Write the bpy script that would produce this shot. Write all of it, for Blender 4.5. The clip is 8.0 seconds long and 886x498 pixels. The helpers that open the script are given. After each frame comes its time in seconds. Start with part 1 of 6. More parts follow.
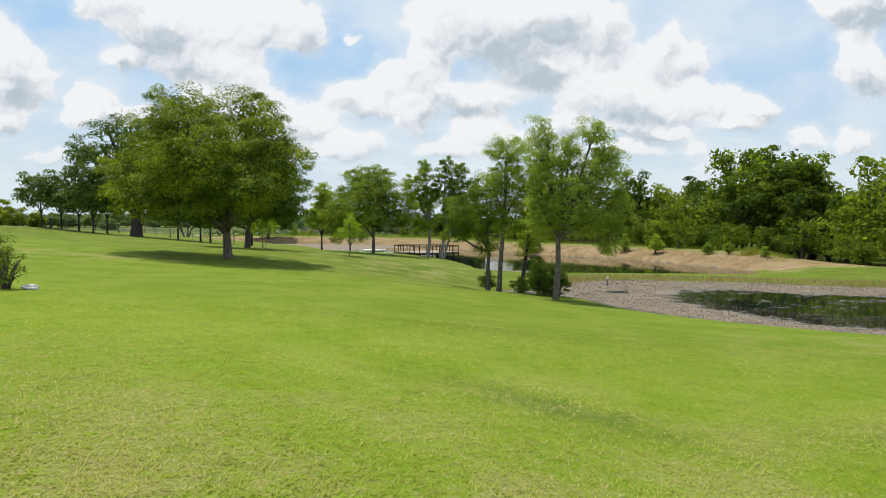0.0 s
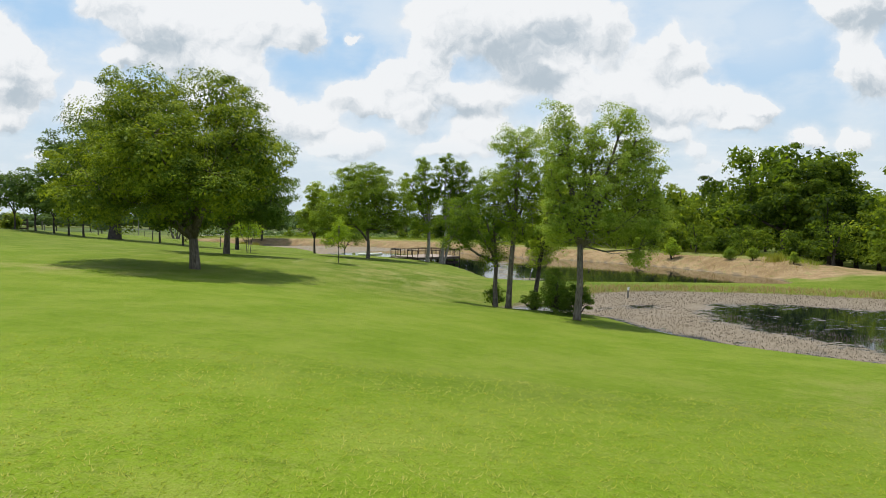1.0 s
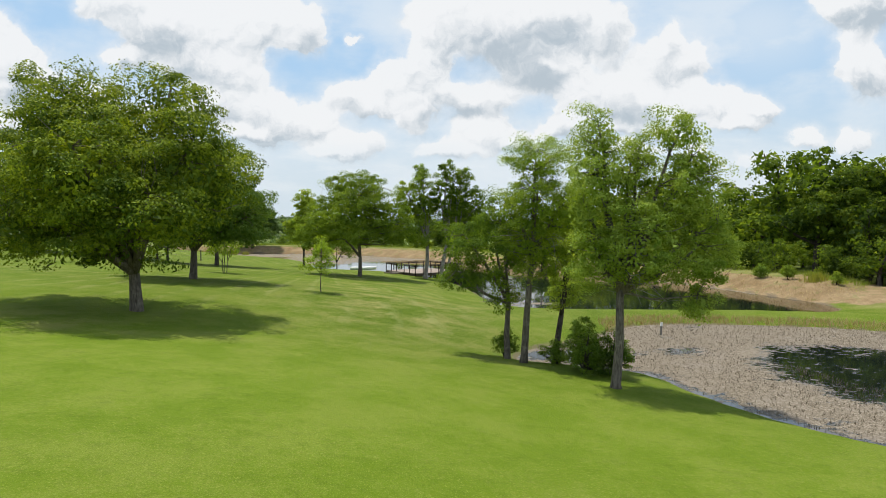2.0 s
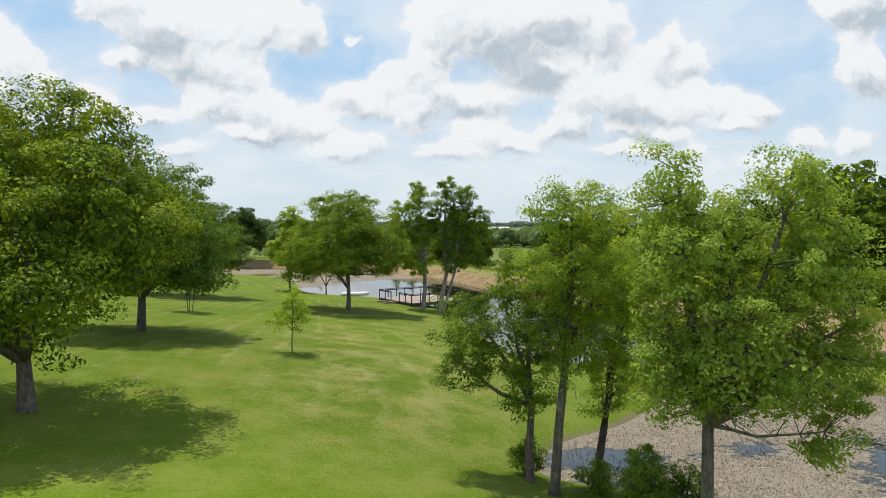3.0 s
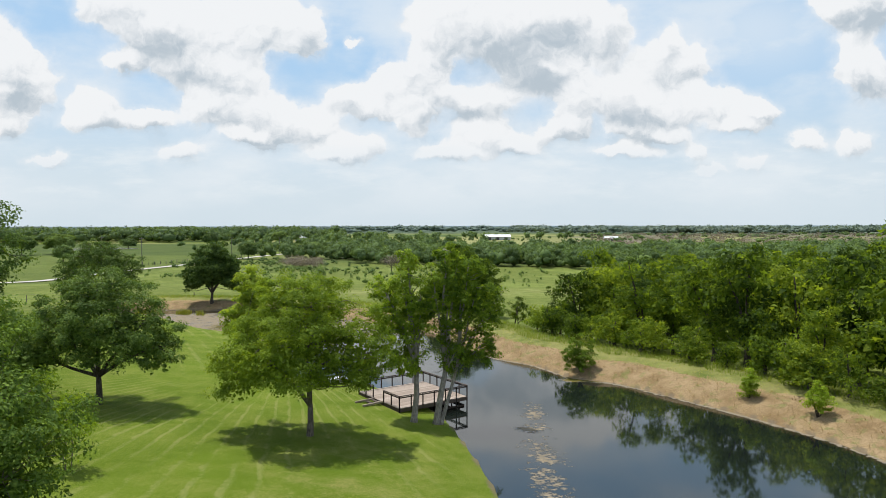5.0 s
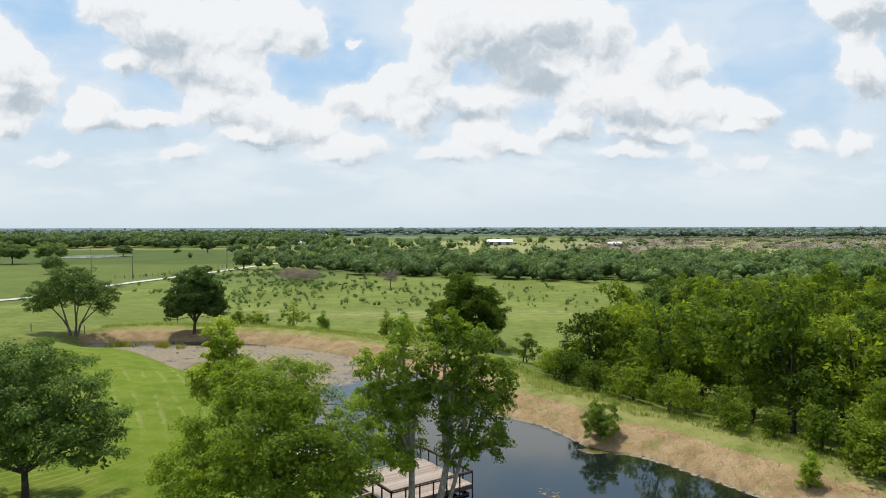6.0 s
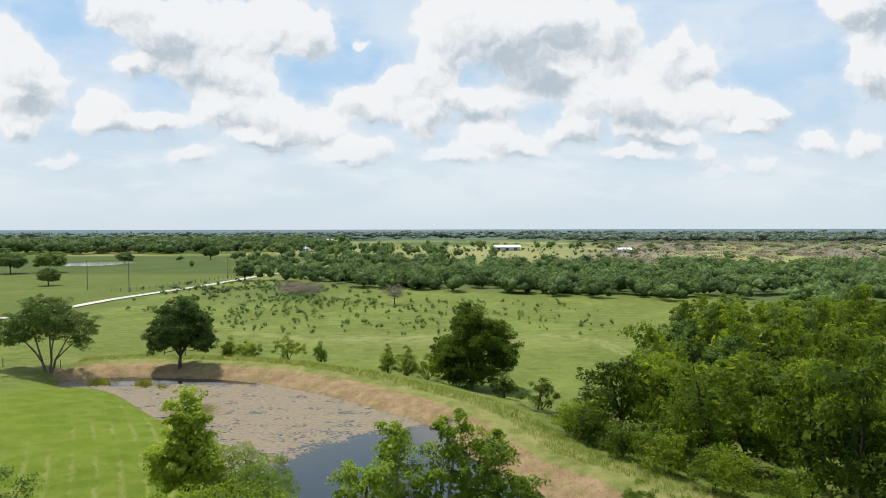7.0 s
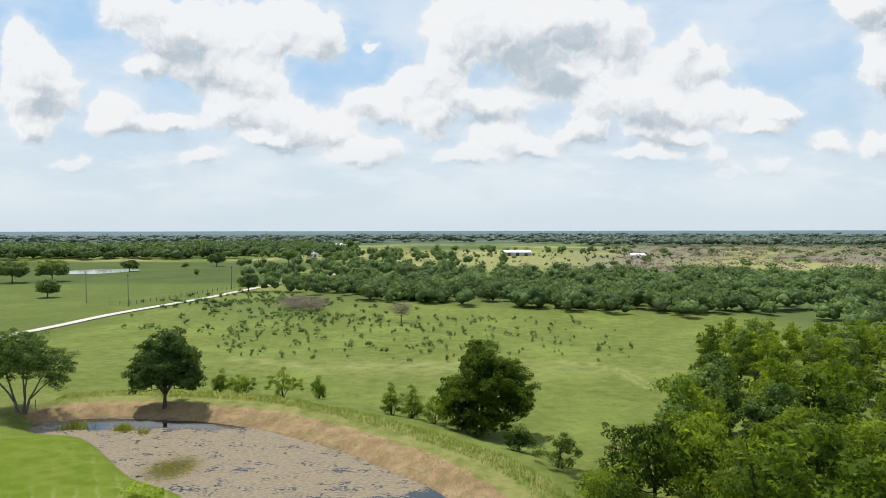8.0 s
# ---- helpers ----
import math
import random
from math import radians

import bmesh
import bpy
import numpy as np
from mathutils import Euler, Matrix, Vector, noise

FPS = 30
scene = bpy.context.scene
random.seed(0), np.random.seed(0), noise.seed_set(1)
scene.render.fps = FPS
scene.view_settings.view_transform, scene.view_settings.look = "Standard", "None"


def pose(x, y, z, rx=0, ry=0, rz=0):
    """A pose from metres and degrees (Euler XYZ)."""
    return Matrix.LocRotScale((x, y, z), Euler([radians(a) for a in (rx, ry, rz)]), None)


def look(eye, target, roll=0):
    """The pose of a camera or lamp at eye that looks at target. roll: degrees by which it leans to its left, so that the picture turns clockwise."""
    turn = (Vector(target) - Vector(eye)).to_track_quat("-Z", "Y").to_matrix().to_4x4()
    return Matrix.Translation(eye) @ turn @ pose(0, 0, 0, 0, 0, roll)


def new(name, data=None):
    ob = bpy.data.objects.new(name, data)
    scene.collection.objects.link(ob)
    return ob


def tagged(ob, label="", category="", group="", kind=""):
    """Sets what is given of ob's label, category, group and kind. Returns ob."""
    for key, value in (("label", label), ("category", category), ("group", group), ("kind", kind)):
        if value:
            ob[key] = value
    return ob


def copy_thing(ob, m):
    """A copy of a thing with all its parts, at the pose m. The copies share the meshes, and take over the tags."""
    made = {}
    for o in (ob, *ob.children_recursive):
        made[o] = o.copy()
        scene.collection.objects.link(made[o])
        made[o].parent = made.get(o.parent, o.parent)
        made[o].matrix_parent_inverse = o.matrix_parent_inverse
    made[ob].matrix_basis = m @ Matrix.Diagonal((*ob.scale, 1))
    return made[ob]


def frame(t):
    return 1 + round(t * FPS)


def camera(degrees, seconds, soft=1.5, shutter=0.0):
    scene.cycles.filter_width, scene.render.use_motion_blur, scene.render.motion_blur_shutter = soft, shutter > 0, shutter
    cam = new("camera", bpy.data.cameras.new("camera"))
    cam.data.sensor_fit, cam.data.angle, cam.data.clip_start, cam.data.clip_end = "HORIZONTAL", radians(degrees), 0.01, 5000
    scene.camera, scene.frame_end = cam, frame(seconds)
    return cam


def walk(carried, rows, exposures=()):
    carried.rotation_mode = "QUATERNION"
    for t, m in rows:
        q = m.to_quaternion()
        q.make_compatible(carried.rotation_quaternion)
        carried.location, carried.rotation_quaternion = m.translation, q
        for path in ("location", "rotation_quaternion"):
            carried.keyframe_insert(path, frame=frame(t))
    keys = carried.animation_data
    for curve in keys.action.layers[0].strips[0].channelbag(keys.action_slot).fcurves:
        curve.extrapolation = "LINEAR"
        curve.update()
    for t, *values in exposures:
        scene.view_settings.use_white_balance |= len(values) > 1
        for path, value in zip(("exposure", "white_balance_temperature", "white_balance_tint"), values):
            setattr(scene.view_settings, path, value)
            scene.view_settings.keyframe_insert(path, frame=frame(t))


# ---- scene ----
cam = camera(67.6, 8.0, 0.8)
PATH = [
    (0, (0.037, 0.056, 2.24), (0.036, 2.054, 2.156), 0.0),
    (0.5, (0.041, 2.822, 2.312), (0.04, 4.821, 2.228), 0.0),
    (1, (0.023, 5.932, 2.513), (0.022, 7.93, 2.429), 0.1),
    (2.5, (0.098, 17.142, 5.006), (0.096, 19.141, 4.923), 0.0),
    (3, (0.107, 21.302, 6.231), (0.105, 23.3, 6.15), -0.0),
    (3.5, (0.106, 25.48, 7.551), (0.104, 27.478, 7.472), -0.0),
    (4, (0.122, 29.546, 8.97), (0.12, 31.544, 8.891), 0.1),
    (4.5, (0.205, 33.77, 10.404), (0.203, 35.768, 10.327), 0.0),
    (5, (0.294, 37.991, 12.148), (0.291, 39.989, 12.072), -0.1),
    (6.5, (0.315, 51.278, 17.709), (0.302, 53.277, 17.638), -0.1),
    (7, (0.376, 55.724, 19.56), (0.349, 57.722, 19.491), -0.1),
    (7.5, (0.424, 60.141, 21.399), (0.382, 62.139, 21.331), -0.0),
    (8, (0.457, 64.522, 23.215), (0.401, 66.52, 23.149), -0.1),
]
walk(cam, [(t, look(eye, target, roll)) for t, eye, target, roll in PATH])

# ---- world, sun ----
SUN_FROM = Vector((-0.22, 0.19, 0.95)).normalized()
world = bpy.data.worlds.new("sky")
scene.world = world
world.use_nodes = True


class Nodes:
    """Small helper to write node trees in lines."""

    def __init__(self, tree):
        self.t = tree

    def add(self, kind, **sets):
        n = self.t.nodes.new(kind)
        for k, v in sets.items():
            if k == "operation":
                n.operation = v
            elif k == "blend":
                n.blend_type = v
            elif k == "data":
                n.data_type = v
        return n

    def put(self, socket, value):
        if isinstance(value, bpy.types.NodeSocket):
            self.t.links.new(value, socket)
        elif value is not None:
            if socket.type == "RGBA" and len(value) == 3:
                value = (*value, 1.0)
            socket.default_value = value

    def math(self, op, a, b=None, c=None, clamp=False):
        n = self.add("ShaderNodeMath", operation=op)
        n.use_clamp = clamp
        for s, v in zip(n.inputs, (a, b, c)):
            self.put(s, v)
        return n.outputs[0]

    def vec(self, op, a, b=None):
        n = self.add("ShaderNodeVectorMath", operation=op)
        self.put(n.inputs[0], a)
        self.put(n.inputs[1], b)
        return n.outputs["Value"] if op in ("LENGTH", "DOT_PRODUCT") else n.outputs[0]

    def mix(self, f, a, b, blend="MIX"):
        n = self.add("ShaderNodeMix", data="RGBA", blend=blend)
        self.put(n.inputs[0], f)
        self.put(n.inputs[6], a)
        self.put(n.inputs[7], b)
        return n.outputs[2]

    def noise(self, vector, scale, detail=4.0, rough=0.55, distort=0.0):
        n = self.add("ShaderNodeTexNoise")
        self.put(n.inputs["Vector"], vector)
        self.put(n.inputs["Scale"], scale)
        self.put(n.inputs["Detail"], detail)
        self.put(n.inputs["Roughness"], rough)
        self.put(n.inputs["Distortion"], distort)
        return n.outputs["Fac"]

    def step(self, value, lo, hi):
        n = self.add("ShaderNodeMapRange")
        n.interpolation_type = "SMOOTHSTEP"
        self.put(n.inputs["Value"], value)
        self.put(n.inputs["From Min"], lo)
        self.put(n.inputs["From Max"], hi)
        return n.outputs["Result"]

    def attr(self, name):
        n = self.add("ShaderNodeAttribute")
        n.attribute_name = name
        return n.outputs["Fac"]


def build_sky():
    t = world.node_tree
    t.nodes.clear()
    N = Nodes(t)
    sky = t.nodes.new("ShaderNodeTexSky")
    sky.sky_type = "NISHITA"
    sky.sun_disc = False
    sky.sun_elevation = math.asin(SUN_FROM.z)
    sky.sun_rotation = math.atan2(SUN_FROM.x, SUN_FROM.y)
    sky.air_density, sky.dust_density, sky.ozone_density = 1.0, 1.2, 1.0
    way = t.nodes.new("ShaderNodeTexCoord").outputs["Generated"]
    split = t.nodes.new("ShaderNodeSeparateXYZ")
    t.links.new(way, split.inputs[0])
    x, y, z = split.outputs
    # directions as points of a plane ahead: x across, z up
    ahead = N.step(y, 0.12, 0.4)
    near_y = N.math("MAXIMUM", y, 0.12)
    px, pz = N.math("DIVIDE", x, near_y), N.math("DIVIDE", z, near_y)
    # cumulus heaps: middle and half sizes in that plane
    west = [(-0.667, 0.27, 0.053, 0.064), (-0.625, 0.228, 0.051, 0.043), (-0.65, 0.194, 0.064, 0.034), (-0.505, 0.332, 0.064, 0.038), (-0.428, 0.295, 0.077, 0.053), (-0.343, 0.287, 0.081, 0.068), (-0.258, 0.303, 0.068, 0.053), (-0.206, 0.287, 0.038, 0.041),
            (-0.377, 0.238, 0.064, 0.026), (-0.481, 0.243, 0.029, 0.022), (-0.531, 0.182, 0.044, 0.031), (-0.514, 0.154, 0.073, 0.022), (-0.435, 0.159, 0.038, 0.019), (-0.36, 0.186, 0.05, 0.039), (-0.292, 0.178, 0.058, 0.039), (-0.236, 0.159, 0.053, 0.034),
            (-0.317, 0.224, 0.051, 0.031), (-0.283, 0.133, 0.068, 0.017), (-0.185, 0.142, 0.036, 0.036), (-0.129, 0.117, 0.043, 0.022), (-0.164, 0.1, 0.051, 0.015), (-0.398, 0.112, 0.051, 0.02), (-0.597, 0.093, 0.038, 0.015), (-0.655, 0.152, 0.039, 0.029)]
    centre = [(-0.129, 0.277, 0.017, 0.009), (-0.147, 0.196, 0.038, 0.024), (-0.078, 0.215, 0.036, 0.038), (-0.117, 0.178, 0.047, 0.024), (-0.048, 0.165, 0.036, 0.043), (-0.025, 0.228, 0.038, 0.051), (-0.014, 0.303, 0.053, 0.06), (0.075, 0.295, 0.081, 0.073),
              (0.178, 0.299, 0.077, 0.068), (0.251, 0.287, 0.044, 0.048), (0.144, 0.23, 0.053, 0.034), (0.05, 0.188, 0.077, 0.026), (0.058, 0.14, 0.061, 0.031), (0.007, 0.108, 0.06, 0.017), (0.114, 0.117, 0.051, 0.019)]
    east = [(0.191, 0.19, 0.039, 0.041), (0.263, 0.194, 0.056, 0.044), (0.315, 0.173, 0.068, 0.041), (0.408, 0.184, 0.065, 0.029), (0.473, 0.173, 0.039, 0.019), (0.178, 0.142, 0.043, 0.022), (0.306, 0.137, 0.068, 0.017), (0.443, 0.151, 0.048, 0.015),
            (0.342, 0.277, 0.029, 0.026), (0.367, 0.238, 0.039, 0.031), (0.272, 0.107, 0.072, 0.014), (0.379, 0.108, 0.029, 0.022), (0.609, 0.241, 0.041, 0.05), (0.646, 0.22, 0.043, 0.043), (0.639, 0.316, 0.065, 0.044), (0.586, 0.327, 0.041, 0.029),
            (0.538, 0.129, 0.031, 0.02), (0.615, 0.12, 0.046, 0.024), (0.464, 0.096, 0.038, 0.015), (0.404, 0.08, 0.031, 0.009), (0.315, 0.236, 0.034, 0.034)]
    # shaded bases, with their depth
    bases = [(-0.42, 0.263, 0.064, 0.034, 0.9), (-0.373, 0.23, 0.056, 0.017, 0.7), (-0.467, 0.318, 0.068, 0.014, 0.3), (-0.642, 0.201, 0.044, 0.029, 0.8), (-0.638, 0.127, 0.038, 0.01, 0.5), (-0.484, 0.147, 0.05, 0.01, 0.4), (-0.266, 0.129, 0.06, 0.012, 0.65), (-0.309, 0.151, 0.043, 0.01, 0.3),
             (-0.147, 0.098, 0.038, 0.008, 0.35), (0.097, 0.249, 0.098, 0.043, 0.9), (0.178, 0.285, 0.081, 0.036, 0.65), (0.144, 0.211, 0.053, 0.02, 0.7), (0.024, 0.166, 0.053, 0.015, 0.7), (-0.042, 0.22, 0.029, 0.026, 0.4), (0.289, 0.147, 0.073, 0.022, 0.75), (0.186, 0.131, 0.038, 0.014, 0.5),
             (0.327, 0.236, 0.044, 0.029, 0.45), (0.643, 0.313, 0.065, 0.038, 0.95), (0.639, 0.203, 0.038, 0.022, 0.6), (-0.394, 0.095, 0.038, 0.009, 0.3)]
    flat = t.nodes.new("ShaderNodeCombineXYZ")
    N.put(flat.inputs[0], px)
    N.put(flat.inputs[1], pz)
    flat = flat.outputs[0]

    def curl(vector, scale, much, detail):
        n = t.nodes.new("ShaderNodeTexNoise")
        N.put(n.inputs["Vector"], vector)
        n.inputs["Scale"].default_value, n.inputs["Detail"].default_value, n.inputs["Roughness"].default_value = scale, detail, 0.6
        return N.vec("MULTIPLY", N.vec("SUBTRACT", n.outputs["Color"], (0.5, 0.5, 0.5)), (much, much * 0.8, 0.0))

    billow = N.vec("ADD", N.vec("ADD", flat, curl(flat, 13.0, 0.06, 2.0)), curl(flat, 38.0, 0.034, 5.0))

    def heap(rows, vector, total=0.0):
        for mx, mz, wide, tall, *deep in rows:
            u = N.vec("MULTIPLY", N.vec("SUBTRACT", vector, (mx, mz, 0.0)), (1 / wide, 1 / tall, 0.0))
            total = N.math("MULTIPLY_ADD", N.math("POWER", 0.22, N.vec("DOT_PRODUCT", u, u)), deep[0] if deep else 1.0, total)
        return total

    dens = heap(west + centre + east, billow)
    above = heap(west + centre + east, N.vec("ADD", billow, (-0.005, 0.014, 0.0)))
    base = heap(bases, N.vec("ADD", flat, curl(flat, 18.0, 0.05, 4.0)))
    # clear sky, milky towards the horizon, and thin veils
    blue = N.mix(0.75, N.mix(1.0, sky.outputs[0], (SKY_GAIN, SKY_GAIN, SKY_GAIN), "MULTIPLY"), (0.47, 0.72, 0.99))
    blue = N.mix(N.step(z, 0.30, 0.62), blue, (0.22, 0.42, 0.82))
    out = N.mix(N.step(z, 0.24, 0.03), blue, (0.69, 0.79, 0.86))
    thin = N.math("MULTIPLY", N.step(N.noise(N.vec("MULTIPLY", way, (1, 1, 2.2)), 5.0, 6.0, 0.55), 0.36, 0.68), N.math("MULTIPLY", 0.7, N.step(z, 0.5, 0.26)))
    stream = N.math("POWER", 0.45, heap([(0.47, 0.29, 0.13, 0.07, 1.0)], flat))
    thin = N.math("MAXIMUM", thin, N.math("SUBTRACT", 1.0, stream), clamp=True)
    out = N.mix(thin, out, (0.83, 0.885, 0.93))
    # scattered clouds overhead and behind
    field = N.noise(N.vec("MULTIPLY", way, (1.0, 1.0, 2.0)), 3.2, 6.0, 0.6)
    rest = N.math("MULTIPLY", N.step(field, 0.47, 0.6), N.math("SUBTRACT", 1.0, N.math("MULTIPLY", ahead, N.step(pz, 0.5, 0.36))))
    out = N.mix(N.step(z, 0.36, 0.6), out, N.mix(0.55, out, (0.52, 0.64, 0.82)))
    out = N.mix(rest, out, N.mix(N.step(field, 0.6, 0.75), (0.93, 0.95, 0.96), (0.62, 0.67, 0.73)))
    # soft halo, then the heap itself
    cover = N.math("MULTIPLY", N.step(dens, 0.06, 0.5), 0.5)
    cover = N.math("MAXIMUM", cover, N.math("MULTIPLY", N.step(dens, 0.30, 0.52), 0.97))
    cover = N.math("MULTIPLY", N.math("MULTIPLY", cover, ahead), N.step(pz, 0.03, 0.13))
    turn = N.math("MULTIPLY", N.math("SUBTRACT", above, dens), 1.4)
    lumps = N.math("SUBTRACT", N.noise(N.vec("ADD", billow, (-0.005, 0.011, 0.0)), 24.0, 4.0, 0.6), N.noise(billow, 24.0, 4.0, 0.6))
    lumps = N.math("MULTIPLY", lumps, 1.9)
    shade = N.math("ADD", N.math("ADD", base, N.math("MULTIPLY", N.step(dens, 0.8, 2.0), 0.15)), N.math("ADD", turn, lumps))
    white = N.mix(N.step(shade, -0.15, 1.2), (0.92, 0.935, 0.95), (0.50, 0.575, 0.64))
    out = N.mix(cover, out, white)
    # faint flat bands low down
    bands = N.step(N.noise(N.vec("MULTIPLY", flat, (9.0, 34.0, 1.0)), 1.0, 5.0, 0.6), 0.45, 0.72)
    bands = N.math("MULTIPLY", N.math("MULTIPLY", bands, ahead), N.math("MULTIPLY", N.step(pz, 0.015, 0.06), N.step(pz, 0.16, 0.10)))
    out = N.mix(N.math("MULTIPLY", bands, 0.55), out, (0.86, 0.91, 0.94))
    out = N.mix(N.math("MULTIPLY", N.step(pz, 0.07, -0.01), 0.75), out, (0.66, 0.76, 0.83))
    ground_side = N.mix(N.step(z, -0.02, -0.1), out, (0.25, 0.3, 0.2))
    bg = t.nodes.new("ShaderNodeBackground")
    t.links.new(ground_side, bg.inputs[0])
    bg.inputs[1].default_value = SKY_POWER
    o = t.nodes.new("ShaderNodeOutputWorld")
    t.links.new(bg.outputs[0], o.inputs[0])


SKY_GAIN, SKY_POWER = 0.11, 0.97
build_sky()
sun = new("sun", bpy.data.lights.new("sun", "SUN"))
sun.data.energy, sun.data.angle, sun.data.color = 4.6, radians(0.6), (1.0, 0.96, 0.88)
sun.matrix_world = look(SUN_FROM * 300, (0, 0, 0))
scene.view_settings.exposure = 0.0

# ---- materials ----


def material(name, rough=0.8, spec=0.2):
    m = bpy.data.materials.new(name)
    m.use_nodes = True
    b = m.node_tree.nodes["Principled BSDF"]
    b.inputs["Roughness"].default_value = rough
    b.inputs["Specular IOR Level"].default_value = spec
    return m, Nodes(m.node_tree), b


def place(N):
    return N.t.nodes.new("ShaderNodeNewGeometry").outputs["Position"]


def bump(N, b, height, strength, distance):
    n = N.t.nodes.new("ShaderNodeBump")
    n.inputs["Strength"].default_value = strength
    n.inputs["Distance"].default_value = distance
    N.t.links.new(height, n.inputs["Height"])
    N.t.links.new(n.outputs[0], b.inputs["Normal"])


def leaf_material(name, dark, mid, light, glow=0.35, scale=0.9):
    """Leaves: colour varies from leaf to leaf and from clump to clump, and light comes through them."""
    m, N, b = material(name, 0.6, 0.15)
    geo = N.t.nodes.new("ShaderNodeNewGeometry")
    one = geo.outputs["Random Per Island"]
    clump = N.noise(geo.outputs["Position"], scale, 3.0, 0.6)
    tree_tone = N.t.nodes.new("ShaderNodeObjectInfo").outputs["Random"]
    f = N.math("ADD", N.math("MULTIPLY", one, 0.4), N.math("MULTIPLY", N.math("SUBTRACT", clump, 0.18), 1.5))
    f = N.math("ADD", f, N.math("MULTIPLY", N.math("SUBTRACT", tree_tone, 0.5), 0.6))
    col = N.mix(N.step(f, 0.25, 0.75), dark, mid)
    col = N.mix(N.math("MULTIPLY", N.step(f, 0.68, 1.1), 0.85), col, light)
    N.put(b.inputs["Base Color"], col)
    tr = N.t.nodes.new("ShaderNodeBsdfTranslucent")
    N.put(tr.inputs[0], N.mix(1.0, col, (1.25, 1.15, 0.45), "MULTIPLY"))
    sh = N.t.nodes.new("ShaderNodeMixShader")
    sh.inputs[0].default_value = glow
    N.t.links.new(b.outputs[0], sh.inputs[1])
    N.t.links.new(tr.outputs[0], sh.inputs[2])
    N.t.links.new(sh.outputs[0], N.t.nodes["Material Output"].inputs[0])
    return m


LEAF_PECAN = leaf_material("pecan_leaves", (0.0286, 0.0585, 0.0081), (0.0966, 0.155, 0.0144), (0.336, 0.413, 0.0315), 0.4, 0.7)
LEAF_NUT = leaf_material("nut_leaves", (0.0944, 0.163, 0.0272), (0.208, 0.312, 0.0445), (0.403, 0.52, 0.0988), 0.42)
LEAF_COTTONWOOD = leaf_material("cottonwood_leaves", (0.085, 0.15, 0.018), (0.225, 0.335, 0.036), (0.40, 0.50, 0.09), 0.6)
LEAF_OAK = leaf_material("oak_leaves", (0.0541, 0.0986, 0.0249), (0.118, 0.192, 0.0406), (0.215, 0.301, 0.0732), 0.4)
LEAF_ELM = leaf_material("elm_leaves", (0.134, 0.208, 0.0244), (0.238, 0.337, 0.0381), (0.364, 0.455, 0.068), 0.56)
LEAF_POPLAR = leaf_material("poplar_leaves", (0.06, 0.115, 0.014), (0.17, 0.265, 0.03), (0.36, 0.46, 0.09), 0.5)
LEAF_SAPLING = leaf_material("sapling_leaves", (0.194, 0.29, 0.0209), (0.29, 0.42, 0.038), (0.407, 0.52, 0.076), 0.55)
LEAF_WILLOW = leaf_material("willow_leaves", (0.0968, 0.17, 0.0152), (0.165, 0.26, 0.0285), (0.232, 0.33, 0.0475), 0.45)
LEAF_WOOD = leaf_material("wood_leaves", (0.0403, 0.0756, 0.0121), (0.136, 0.212, 0.0242), (0.292, 0.373, 0.0454), 0.64, 0.22)
# thickets and field trees: paled and blued, air haze included in the colour
LEAF_FAR = leaf_material("far_hazed_leaves", (0.093, 0.145, 0.0557), (0.145, 0.22, 0.0744), (0.231, 0.321, 0.0929), 0.4, 0.1)
LEAF_GREY = leaf_material("bare_twigs", (0.17, 0.144, 0.115), (0.235, 0.201, 0.165), (0.27, 0.242, 0.18), 0.2, 0.2)


# farthest belts: distance haze is mixed into this bluish leaf colour
LEAF_HAZE = leaf_material("hazed_belt_leaves", (0.119, 0.161, 0.132), (0.147, 0.196, 0.155), (0.196, 0.245, 0.178), 0.2, 0.02)


def bark_material(name, dark, light):
    m, N, b = material(name, 0.92, 0.1)
    p = N.vec("MULTIPLY", place(N), (1.0, 1.0, 0.25))
    f = N.noise(p, 14.0, 6.0, 0.65)
    col = N.mix(N.step(f, 0.3, 0.7), dark, light)
    lichen = N.noise(place(N), 2.3, 4.0, 0.6)
    N.put(b.inputs["Base Color"], N.mix(N.step(lichen, 0.55, 0.75), col, tuple(v * 1.35 for v in light)))
    bump(N, b, f, 0.7, 0.04)
    return m


BARK = bark_material("grey_bark", (0.075, 0.062, 0.05), (0.19, 0.165, 0.135))
BARK_DARK = bark_material("dark_bark", (0.035, 0.03, 0.026), (0.10, 0.085, 0.07))
BARK_PALE = bark_material("pale_bark", (0.16, 0.145, 0.125), (0.33, 0.30, 0.26))


def wood_material(name, dark, light, rough=0.8):
    m, N, b = material(name, rough, 0.2)
    r = N.t.nodes.new("ShaderNodeObjectInfo").outputs["Random"]
    f = N.noise(N.vec("MULTIPLY", place(N), (3.0, 3.0, 9.0)), 6.0, 5.0, 0.6)
    f = N.math("ADD", N.math("MULTIPLY", f, 0.7), N.math("MULTIPLY", r, 0.45))
    N.put(b.inputs["Base Color"], N.mix(N.step(f, 0.25, 0.9), dark, light))
    bump(N, b, f, 0.3, 0.01)
    return m


WOOD_RAIL = wood_material("stained_rail_wood", (0.028, 0.02, 0.016), (0.075, 0.055, 0.045))
WOOD_FASCIA = wood_material("weathered_fascia_wood", (0.06, 0.045, 0.036), (0.14, 0.11, 0.09))
WOOD_DECK = wood_material("sunbleached_deck_wood", (0.26, 0.205, 0.165), (0.40, 0.33, 0.275))
WOOD_GREY = wood_material("grey_post_wood", (0.10, 0.09, 0.08), (0.22, 0.20, 0.175))


